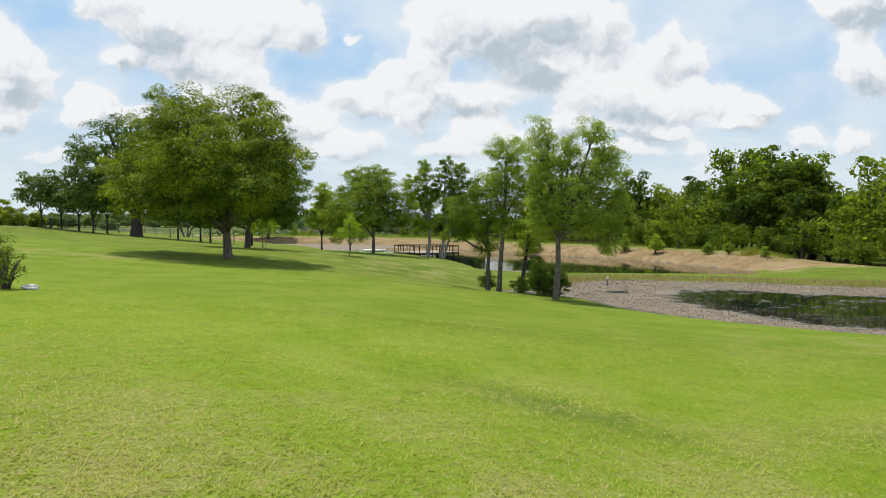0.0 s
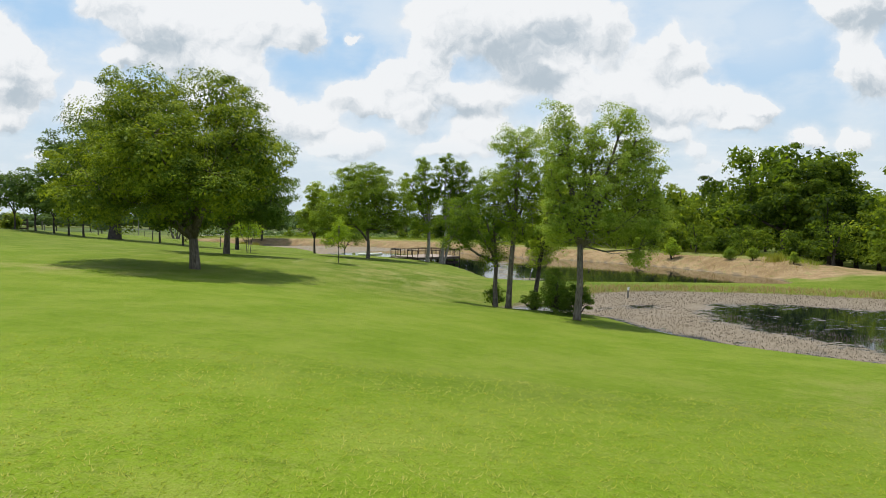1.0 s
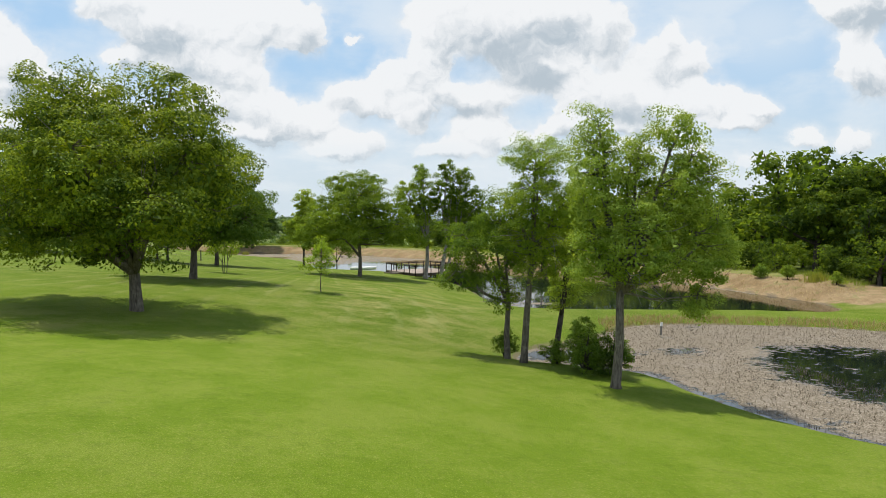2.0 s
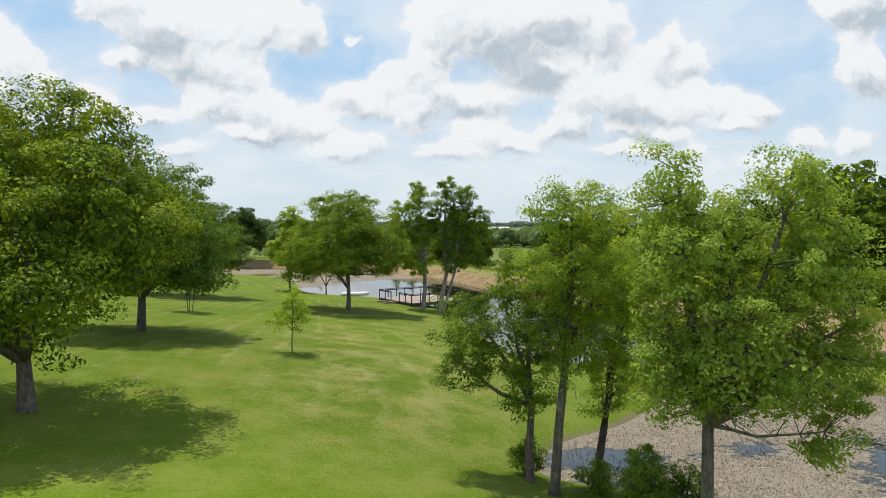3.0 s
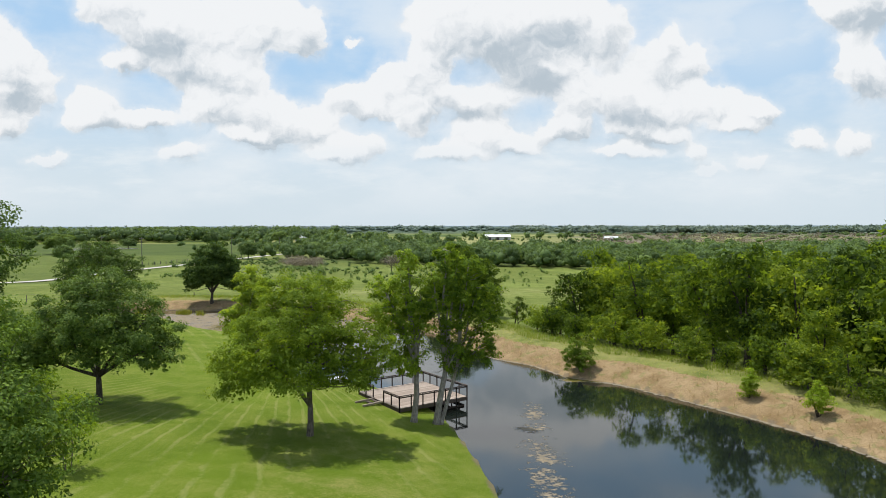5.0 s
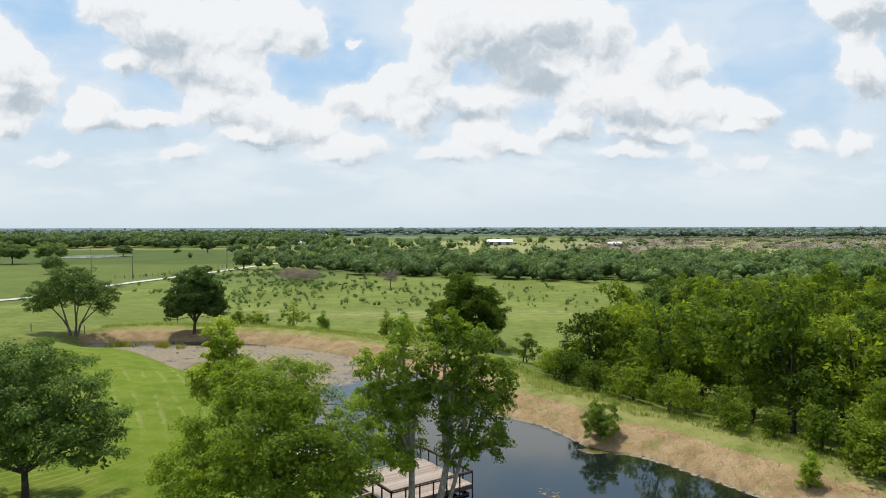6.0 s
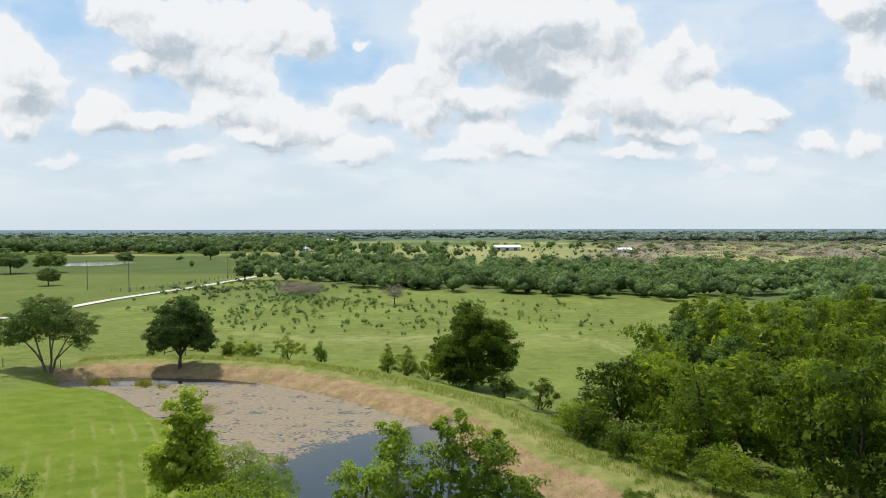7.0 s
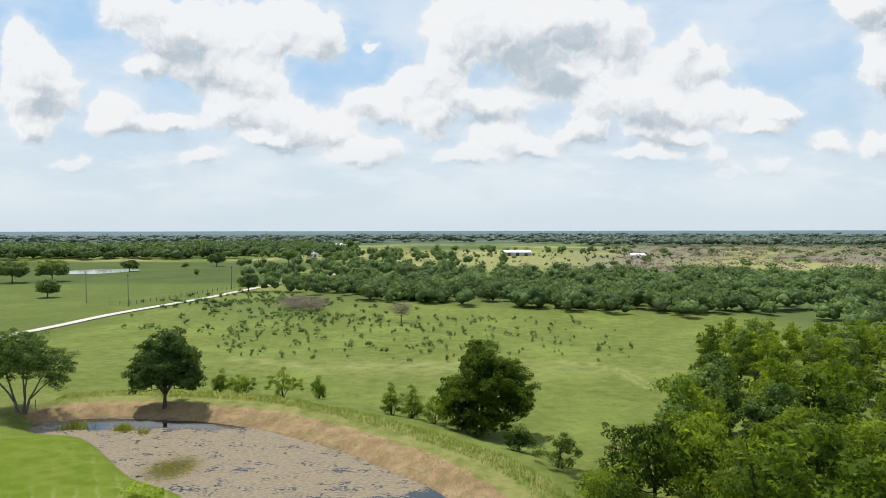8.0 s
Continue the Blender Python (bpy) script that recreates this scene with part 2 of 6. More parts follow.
def plain_material(name, colour, rough=0.6, spec=0.3, speck=0.25, scale=3.0):
    m, N, b = material(name, rough, spec)
    f = N.noise(place(N), scale, 5.0, 0.6)
    N.put(b.inputs["Base Color"], N.mix(N.math("MULTIPLY", N.step(f, 0.35, 0.75), speck), colour, tuple(v * 0.45 for v in colour)))
    return m


WHITE_PAINT = plain_material("white_paint", (0.78, 0.78, 0.76), 0.45, 0.4, 0.2)
WHITE_ROOF = plain_material("white_sheet_roof", (0.82, 0.83, 0.84), 0.4, 0.4, 0.1, 0.4)
GREY_WALL = plain_material("grey_sheet_wall", (0.42, 0.44, 0.45), 0.6, 0.3, 0.2, 0.3)
DARK_GAP = plain_material("dark_opening", (0.05, 0.05, 0.055), 0.5, 0.3, 0.1)
GRAVEL = plain_material("pale_gravel", (0.52, 0.49, 0.44), 0.95, 0.05, 0.35, 1.5)
STONE = plain_material("pale_limestone", (0.55, 0.53, 0.48), 0.9, 0.1, 0.5, 9.0)


def ground_material():
    m, N, b = material("ground_grass", 0.9, 0.08)
    p = place(N)
    lawn, bank, shaded_crop, scrub = N.attr("lawn"), N.attr("bank"), N.attr("shaded_crop"), N.attr("scrub")
    wide = N.noise(p, 0.055, 4.0, 0.6)
    mid = N.noise(p, 0.45, 5.0, 0.62)
    fine = N.noise(p, 9.0, 6.0, 0.72)
    blade = N.noise(N.vec("MULTIPLY", p, (1.0, 0.35, 1.0)), 34.0, 4.0, 0.7)
    speck = N.noise(p, 30.0, 4.0, 0.8)
    # mown lawn
    g = N.mix(N.step(mid, 0.3, 0.7), (0.172, 0.266, 0.013), (0.218, 0.32, 0.017))
    tuft = N.noise(p, 2.4, 5.0, 0.7)
    g = N.mix(N.math("MULTIPLY", N.step(tuft, 0.52, 0.3), 0.55), g, (0.095, 0.155, 0.006))
    g = N.mix(N.math("MULTIPLY", N.step(tuft, 0.55, 0.72), 0.5), g, (0.25, 0.30, 0.022))
    older = N.attr("older")
    g = N.mix(older, g, N.mix(N.step(mid, 0.3, 0.7), (0.078, 0.126, 0.008), (0.112, 0.162, 0.012)))
    g = N.mix(N.math("MULTIPLY", N.step(wide, 0.42, 0.68), 0.4), g, (0.13, 0.195, 0.012))
    g = N.mix(N.math("MULTIPLY", N.step(fine, 0.45, 0.8), 0.35), g, (0.24, 0.285, 0.03))
    g = N.mix(N.math("MULTIPLY", N.step(blade, 0.5, 0.3), 0.2), g, (0.11, 0.16, 0.01))
    g = N.mix(N.math("MULTIPLY", N.step(speck, 0.54, 0.68), 0.6), g, (0.34, 0.38, 0.08))
    g = N.mix(N.math("MULTIPLY", N.step(speck, 0.46, 0.32), 0.7), g, (0.07, 0.11, 0.007))
    lush = N.math("MULTIPLY", N.attr("lush"), N.math("ADD", 0.3, mid), clamp=True)
    g = N.mix(N.math("MULTIPLY", lush, 0.95), g, (0.075, 0.128, 0.008))
    worn = N.attr("worn")
    straw = N.math("MULTIPLY", N.step(N.math("ADD", N.math("MULTIPLY", mid, 0.6), N.math("MULTIPLY", fine, 0.5)), 0.47, 0.66), worn, clamp=True)
    g = N.mix(N.math("MULTIPLY", straw, 0.7), g, N.mix(N.step(speck, 0.4, 0.65), (0.25, 0.19, 0.08), (0.42, 0.37, 0.17)))
    # swaths left by the mower
    swath = N.attr("swath")
    band = N.math("SINE", N.math("ADD", N.math("MULTIPLY", swath, 3.1), N.math("MULTIPLY", mid, 5.0)))
    lines = N.math("MULTIPLY", N.step(band, 0.6, 1.0), N.step(N.math("ADD", N.math("MULTIPLY", fine, 0.7), N.math("ADD", N.math("MULTIPLY", mid, 0.9), N.math("MULTIPLY", N.noise(p, 0.14, 2.0), 0.9))), 1.05, 1.5))
    g = N.mix(N.math("MULTIPLY", N.math("MULTIPLY", lines, N.attr("mown")), 0.62, clamp=True), g, (0.23, 0.245, 0.08))
    # rough pasture
    f = N.mix(N.step(mid, 0.32, 0.7), (0.106, 0.134, 0.026), (0.148, 0.176, 0.042))
    f = N.mix(N.math("MULTIPLY", N.step(wide, 0.45, 0.7), 0.6), f, (0.19, 0.235, 0.055))
    f = N.mix(N.math("MULTIPLY", N.step(fine, 0.5, 0.8), 0.35), f, (0.075, 0.125, 0.02))
    weed = N.noise(p, 0.42, 6.0, 0.8)
    f = N.mix(N.math("MULTIPLY", N.step(weed, 0.5, 0.36), 0.6), f, (0.07, 0.108, 0.02))
    f = N.mix(N.math("MULTIPLY", N.step(weed, 0.54, 0.7), 0.5), f, (0.21, 0.24, 0.07))
    patch = N.noise(p, 0.006, 5.0, 0.6, 0.6)
    f = N.mix(N.math("MULTIPLY", N.step(patch, 0.5, 0.62), scrub), f, (0.26, 0.255, 0.10))
    f = N.mix(N.math("MULTIPLY", N.step(patch, 0.46, 0.38), scrub), f, (0.07, 0.105, 0.03))
    # crop's own dark green, deepened further by a painted cloud shadow
    f = N.mix(shaded_crop, f, N.mix(N.step(N.noise(p, 0.03, 4.0), 0.3, 0.7), (0.056, 0.084, 0.021), (0.078, 0.105, 0.026)))
    f = N.mix(N.math("MULTIPLY", N.attr("pale"), N.step(mid, 0.25, 0.6)), f, (0.29, 0.275, 0.12))
    f = N.mix(N.attr("brush"), f, (0.085, 0.115, 0.035))
    f = N.mix(N.math("MULTIPLY", N.attr("bare"), N.step(patch, 0.6, 0.45)), f, (0.19, 0.16, 0.125))
    f = N.mix(N.math("MULTIPLY", N.attr("track"), N.step(mid, 0.2, 0.55)), f, (0.24, 0.25, 0.09))
    col = N.mix(lawn, f, g)
    col = N.mix(N.math("MULTIPLY", N.attr("drytop"), N.step(mid, 0.25, 0.7)), col, (0.27, 0.245, 0.095))
    # dry cut slope above the water
    s = N.mix(N.step(mid, 0.3, 0.72), (0.225, 0.15, 0.075), (0.38, 0.275, 0.155))
    s = N.mix(N.math("MULTIPLY", N.step(fine, 0.42, 0.7), 0.7), s, (0.15, 0.105, 0.05))
    s = N.mix(N.math("MULTIPLY", N.step(N.noise(p, 1.1, 5.0, 0.65), 0.52, 0.66), 0.6), s, (0.15, 0.18, 0.05))
    edge = N.math("ADD", bank, N.math("MULTIPLY", N.math("SUBTRACT", mid, 0.5), 0.9))
    col = N.mix(N.step(edge, 0.35, 0.65), col, s)
    # wet margin
    mud = N.math("ADD", N.attr("mud"), N.math("MULTIPLY", N.math("SUBTRACT", fine, 0.5), 0.6))
    col = N.mix(N.math("MULTIPLY", N.step(mud, 0.45, 0.75), 0.85), col, (0.17, 0.135, 0.09))
    # distance: wooded country in strips, then haze painted in as bluish colour
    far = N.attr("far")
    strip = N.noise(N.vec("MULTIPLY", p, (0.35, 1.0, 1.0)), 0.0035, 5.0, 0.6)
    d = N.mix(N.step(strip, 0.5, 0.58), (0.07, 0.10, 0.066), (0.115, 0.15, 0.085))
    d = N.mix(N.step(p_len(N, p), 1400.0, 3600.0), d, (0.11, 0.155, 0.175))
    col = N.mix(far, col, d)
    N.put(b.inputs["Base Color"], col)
    h = N.math("ADD", N.math("MULTIPLY", fine, 0.6), N.math("MULTIPLY", blade, 0.5))
    h = N.math("ADD", h, N.math("MULTIPLY", mid, 1.2))
    bump(N, b, h, 0.9, 0.1)
    return m


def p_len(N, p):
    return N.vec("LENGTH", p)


GROUND = ground_material()


def water_material():
    """Open water and the dead floating mat that lies on parts of it."""
    m, N, b = material("pond_water", 0.06, 0.5)
    p = place(N)
    b.inputs["IOR"].default_value = 1.5
    cover = N.attr("mat")
    big = N.noise(p, 0.42, 5.0, 0.65, 0.4)
    small = N.noise(N.vec("MULTIPLY", p, (1.0, 1.4, 1.0)), 2.4, 6.0, 0.7, 0.3)
    tiny = N.noise(p, 16.0, 4.0, 0.7)
    f = N.math("ADD", N.math("MULTIPLY", big, 0.42), N.math("MULTIPLY", small, 0.45))
    f = N.math("ADD", f, N.math("MULTIPLY", N.noise(p, 7.0, 4.0, 0.7), 0.13))
    lies = N.step(N.math("ADD", f, N.math("SUBTRACT", cover, 1.0)), -0.04, 0.03)
    tan = N.mix(N.step(small, 0.3, 0.7), (0.168, 0.136, 0.09), (0.285, 0.238, 0.17))
    tan = N.mix(N.math("MULTIPLY", N.step(tiny, 0.5, 0.75), 0.6), tan, (0.12, 0.095, 0.06))
    tan = N.mix(N.attr("pink"), tan, N.mix(N.step(tiny, 0.42, 0.62), (0.125, 0.102, 0.072), N.mix(N.step(small, 0.35, 0.65), (0.255, 0.212, 0.158), (0.335, 0.29, 0.225))))
    tan = N.mix(N.math("MULTIPLY", N.step(big, 0.5, 0.68), N.math("MULTIPLY", N.attr("pink"), 0.5)), tan, (0.24, 0.205, 0.165))
    moss = N.mix(N.step(small, 0.35, 0.65), (0.018, 0.024, 0.007), (0.13, 0.11, 0.02))
    tan = N.mix(N.step(N.math("ADD", N.attr("moss"), N.math("MULTIPLY", N.math("SUBTRACT", small, 0.5), 1.5)), 0.45, 0.6), tan, moss)
    deep = N.mix(N.step(big, 0.3, 0.7), (0.007, 0.010, 0.008), (0.009, 0.013, 0.011))
    N.put(b.inputs["Base Color"], N.mix(lies, deep, tan))
    N.put(b.inputs["Roughness"], N.math("ADD", 0.05, N.math("MULTIPLY", lies, 0.9)))
    N.put(b.inputs["Specular IOR Level"], N.math("SUBTRACT", 0.95, N.math("MULTIPLY", lies, 0.92)))
    ripple = N.noise(p, 3.0, 3.0, 0.6)
    h = N.math("ADD", N.math("MULTIPLY", ripple, 0.02), N.math("MULTIPLY", lies, N.math("ADD", 0.5, tiny)))
    bump(N, b, h, 0.35, 0.05)
    return m


WATER_MAT = water_material()

# ---- plan of the ground ----
WATER = -2.85
MAIN = [(1.7, 83), (2.9, 77), (3.6, 72), (4.35, 68.4), (5.3, 65.4), (9, 63.7), (16, 63.6), (23, 63.2), (29, 62.4), (31, 66.5), (29.6, 73), (27.2, 82), (24, 88.5), (20, 94.5),
        (16.5, 99.3), (12.8, 101.5), (10, 107), (5, 112.5), (2.3, 119.5), (-1.4, 128), (-7, 134), (-14, 140.5), (-21, 145.5), (-30, 150.3), (-40, 152.3),
        (-50, 152.8), (-56, 149.5), (-53, 145.6), (-47, 144.6), (-40.5, 138.6), (-34, 131.8), (-27, 127.5), (-22.5, 121), (-19.5, 111), (-16.5, 105),
        (-12, 101.3), (-7, 99.2), (-2, 93.5), (0.5, 88)]
NEAR = [(3.7, 45.6), (4.2, 44.3), (6.7, 43.4), (9.2, 41.8), (10.2, 38.3), (12, 34.4), (15.5, 30.7), (20, 27.6), (28, 23.5), (42, 22), (50, 34), (44, 45),
        (36, 49.5), (29, 52.3), (24.5, 54.9), (18, 56.2), (12.5, 55.7), (8.3, 50.8), (5, 48.2)]


def rounded(ring, n=4):
    """The ring as a smooth closed curve, n points for each corner."""
    out, k = [], len(ring)
    for i in range(k):
        p0, p1, p2, p3 = (Vector(ring[(i + j) % k]) for j in (-1, 0, 1, 2))
        for s in range(n):
            f = s / n
            q = 0.5 * (2 * p1 + (p2 - p0) * f + (2 * p0 - 5 * p1 + 4 * p2 - p3) * f * f + (3 * p1 - p0 - 3 * p2 + p3) * f ** 3)
            out.append((q.x, q.y))
    return out


MAIN, NEAR = rounded(MAIN), rounded(NEAR)
LEVEE_FROM, LEVEE_TO = 9 * 4, 26 * 4


def to_line(p, a, b):
    """Distance of points p to the nearest of the segments a-b."""
    if len(p) < 50:
        w = b - a
        t = np.clip(((p[:, None] - a) * w).sum(2) / (w * w).sum(1), 0, 1)
        return np.linalg.norm(p[:, None] - (a + t[..., None] * w), axis=2).min(1)
    best = np.full(len(p), 1e9)
    for u, v in zip(a, b):
        w = v - u
        t = np.clip(((p - u) @ w) / (w @ w), 0, 1)
        best = np.minimum(best, np.hypot(*(p - (u + t[:, None] * w)).T))
    return best


def within(p, ring):
    a, inside = np.array(ring, float), np.zeros(len(p), bool)
    b = np.roll(a, -1, 0)
    if len(p) < 50:
        x, y = p[:, :1], p[:, 1:]
        cross = (a[:, 1] > y) != (b[:, 1] > y)
        return (cross & (x < (b[:, 0] - a[:, 0]) * (y - a[:, 1]) / (b[:, 1] - a[:, 1] + 1e-12) + a[:, 0])).sum(1) % 2 == 1
    for (x0, y0), (x1, y1) in zip(a, b):
        cross = (y0 > p[:, 1]) != (y1 > p[:, 1])
        inside ^= cross & (p[:, 0] < (x1 - x0) * (p[:, 1] - y0) / (y1 - y0 + 1e-12) + x0)
    return inside


def smooth(v, lo, hi):
    t = np.clip((v - lo) / (hi - lo), 0, 1)
    return t * t * (3 - 2 * t)


def waves(x, y):
    return 0.5 * np.sin(x * 0.31 + 1.3 * np.sin(y * 0.17)) + 0.5 * np.sin(y * 0.27 + 1.1 * np.sin(x * 0.23 + 2.0))


def relief(p):
    """Height and zones of the ground at points p (n x 2)."""
    x, y = p[:, 0], p[:, 1]
    main, near = np.array(MAIN, float), np.array(NEAR, float)
    lv = main[LEVEE_FROM:LEVEE_TO + 1]
    lw = np.concatenate([main[LEVEE_TO:], main[:LEVEE_FROM + 1]])
    d_lev = to_line(p, lv[:-1], lv[1:])
    d_lawn = np.minimum(to_line(p, lw[:-1], lw[1:]), to_line(p, near, np.roll(near, -1, 0)))
    d = np.minimum(d_lev, d_lawn)
    wet = within(p, MAIN) | within(p, NEAR)
    # lawn: falls away from the hill towards the ponds
    yc = np.minimum(y, 150)
    z = 0.4892 - 0.7984 * np.tanh(x / 6.8) - 0.0261 * yc + 0.0694 * 3 * np.logaddexp(0, (-np.maximum(x, -70) - 15) / 3)
    z = z + 0.7958 * np.exp(-((x + 12) ** 2 + (y - 52) ** 2) / 300) + 0.05 * waves(x, y)
    z = WATER + (z - WATER) * (1 - 0.235 * np.exp(-d_lawn / 1.2) - 0.765 * np.exp(-d_lawn / 18.8))
    z = np.maximum(z, WATER + 0.01 + 0.2 * np.minimum(d_lawn, 0.6))
    # levee: cut slope, flat crown, and the pasture behind it
    dv = d_lev + 0.5 * waves(x * 2, y * 2)
    lev = WATER + 1.25 * smooth(dv, -0.6, 3.6) + 0.25 * smooth(dv, 3.5, 6) - 2.3 * smooth(dv, 8, 20)
    side = smooth(d_lawn / (d_lawn + d_lev + 1e-6), 0.42, 0.62)
    z = z * (1 - side) + lev * side
    gone = smooth(y, 165, 230)
    z = z * (1 - gone) + (-3.9 + 0.25 * waves(x * 0.08, y * 0.06)) * gone
    away = smooth(np.hypot(x, y - 80), 160, 320)
    z = z * (1 - away) + (-4.0 + 0.5 * waves(x * 0.02, y * 0.015)) * away
    bed = WATER - 0.01 - 0.25 * np.minimum(d, 0.6) - 1.1 * (1 - np.exp(-d / 3))
    z = np.where(wet, bed, z)
    zones = dict(
        lawn=np.where(side > 0.5, 0.0, 1.0) * smooth(x, -60, -50) * (1 - smooth(y, 150, 158)),
        bank=side * (1 - smooth(dv, 3.4, 4.6)) * 1.0 + 0.9 * np.exp(-((x + 48) / 14) ** 2) * (1 - smooth(d, 1.5, 4)) * smooth(y, 149, 152) + 0.62 * smooth(x, 30, 34) * smooth(y, 62, 65) * (1 - smooth(y, 76, 84)),
        mud=np.exp(-d / 0.5) * 1.0,
        drytop=np.maximum(0.75 * side * smooth(dv, 2.5, 4) * (1 - smooth(dv, 8, 10)), 0.95 * smooth(x, 30, 34) * smooth(y, 61.5, 64) * (1 - smooth(y, 80, 86))),
    )
    return z, zones, d, side


def height(x, y):
    if y > 230:
        away = float(smooth(np.hypot(x, y - 80), 160, 320))
        return float((-3.9 + 0.25 * waves(x * 0.08, y * 0.06)) * (1 - away) + (-4.0 + 0.5 * waves(x * 0.02, y * 0.015)) * away)
    return float(relief(np.array([[x, y]], float))[0][0])


# ---- mesh helpers ----


def mesh_of(name, verts, faces, mat, smooth_faces=False):
    me = bpy.data.meshes.new(name)
    verts = np.asarray(verts, np.float32)
    if isinstance(faces, np.ndarray):
        n, k = faces.shape
        me.vertices.add(len(verts))
        me.vertices.foreach_set("co", verts.ravel())
        me.loops.add(n * k)
        me.loops.foreach_set("vertex_index", faces.ravel().astype(np.int32))
        me.polygons.add(n)
        me.polygons.foreach_set("loop_start", np.arange(0, n * k, k, dtype=np.int32))
        me.polygons.foreach_set("loop_total", np.full(n, k, np.int32))
        me.update(calc_edges=True)
    else:
        me.from_pydata([tuple(v) for v in verts.tolist()], [], faces)
        me.update()
    if mat:
        me.materials.append(mat)
    if smooth_faces:
        me.polygons.foreach_set("use_smooth", np.ones(len(me.polygons), bool))
    return me


def part(name, data, parent, label=""):
    ob = new(name, data)
    ob.parent = parent
    return tagged(ob, label)


def thing(name, at, label, category, group="", data=None, turn=0.0, scale=1.0):
    ob = new(name, data)
    ob.location = at
    ob.rotation_euler = (0, 0, turn)
    ob.scale = (scale, scale, scale)
    return tagged(ob, label, category, group)


class Shape:
    """Collects tubes and boxes into one mesh."""

    def __init__(self):
        self.v, self.f = [], []

    def tube(self, pts, radii, sides=7):
        pts = [Vector(p) for p in pts]
        base, n = len(self.v), len(pts)
        for i, p in enumerate(pts):
            t = (pts[min(i + 1, n - 1)] - pts[max(i - 1, 0)]).normalized()
            a = t.cross(Vector((0.31, 0.95, 0.07))).normalized()
            b = t.cross(a)
            for k in range(sides):
                w = 2 * math.pi * k / sides
                self.v.append(p + (a * math.cos(w) + b * math.sin(w)) * radii[i])
        for i in range(n - 1):
            for k in range(sides):
                q = (k + 1) % sides
                self.f.append((base + i * sides + k, base + i * sides + q, base + (i + 1) * sides + q, base + (i + 1) * sides + k))
        self.f.append(tuple(base + k for k in range(sides))[::-1])
        self.f.append(tuple(base + (n - 1) * sides + k for k in range(sides)))
        return self

    def beam(self, a, b, w, h, bevel=0.12):
        """A plank from a to b, w wide and h high, with chamfered long edges."""
        a, b = Vector(a), Vector(b)
        t = (b - a).normalized()
        s = t.cross(Vector((0, 0, 1)))
        s = s.normalized() if s.length > 1e-4 else Vector((1, 0, 0))
        u = s.cross(t)
        c = bevel * min(w, h)
        ring = [(-w / 2 + c, -h / 2), (w / 2 - c, -h / 2), (w / 2, -h / 2 + c), (w / 2, h / 2 - c), (w / 2 - c, h / 2), (-w / 2 + c, h / 2), (-w / 2, h / 2 - c), (-w / 2, -h / 2 + c)]
        base = len(self.v)
        for p in (a, b):
            self.v += [p + s * x + u * y for x, y in ring]
        for k in range(8):
            q = (k + 1) % 8
            self.f.append((base + k, base + q, base + 8 + q, base + 8 + k))
        self.f.append(tuple(base + k for k in range(8))[::-1])
        self.f.append(tuple(base + 8 + k for k in range(8)))
        return self

    def mesh(self, name, mat, smooth_faces=False):
        return mesh_of(name, np.array([tuple(v) for v in self.v]), self.f, mat, smooth_faces)


def unit(v):
    return v / np.maximum(np.linalg.norm(v, axis=1, keepdims=True), 1e-9)


def leaf_mesh(name, centres, outward, size, rng, mat, droop=0.0, slim=0.55, three=False, loose=0.42, heart=None):
    """One bent four-cornered leaf spray at each centre."""
    n = len(centres)
    s = size * rng.uniform(0.6, 1.35, (n, 1))
    normal = unit(0.8 * outward + np.array([0, 0, 0.35]) + rng.normal(0, loose, (n, 3)))
    along = rng.normal(0, 1, (n, 3)) + outward * 0.3 - np.array([0, 0, droop])
    along = unit(along - normal * (along * normal).sum(1, keepdims=True))
    across = np.cross(normal, along)
    sag = normal * s * 0.16
    v = np.stack([centres + along * s * 0.5 - sag, centres + across * s * 0.5 * slim + sag * 0.3, centres - along * s * 0.5, centres - across * s * 0.5 * slim + sag * 0.3], 1)
    if three:
        v = (v[:, [0, 1, 3]] + (along * s * -0.2)[:, None]).reshape(-1, 3)
        faces = np.arange(3 * n).reshape(n, 3)
        if heart is not None:
            v, faces = np.concatenate([v, heart[0]]), np.concatenate([faces, heart[1] + 3 * n])
        return mesh_of(name, v, faces, mat)
    return mesh_of(name, v.reshape(-1, 3), np.arange(4 * n).reshape(n, 4), mat)


def ball():
    bm = bmesh.new()
    bmesh.ops.create_icosphere(bm, subdivisions=1, radius=1.0)
    v = np.array([tuple(q.co) for q in bm.verts])
    f = np.array([[q.index for q in face.verts] for face in bm.faces])
    bm.free()
    return v, f


BALL = ball()


def lumps(centres, radii, rng, rough=0.3):
    """Uneven leafy masses: vertices and triangles of one crumpled lump at each centre."""
    v, f = BALL
    n = len(centres)
    turn = rng.uniform(0, 6.28, (n, 1))
    x, y = v[:, 0] * np.cos(turn) - v[:, 1] * np.sin(turn), v[:, 0] * np.sin(turn) + v[:, 1] * np.cos(turn)
    q = np.stack([x, y, np.broadcast_to(v[:, 2], x.shape)], 2) * (1 + rng.uniform(-rough, rough, (n, len(v), 1)))
    q = np.asarray(centres)[:, None] + q * np.asarray(radii)[:, None]
    return q.reshape(-1, 3), (f[None] + np.arange(n)[:, None, None] * len(v)).reshape(-1, 3)


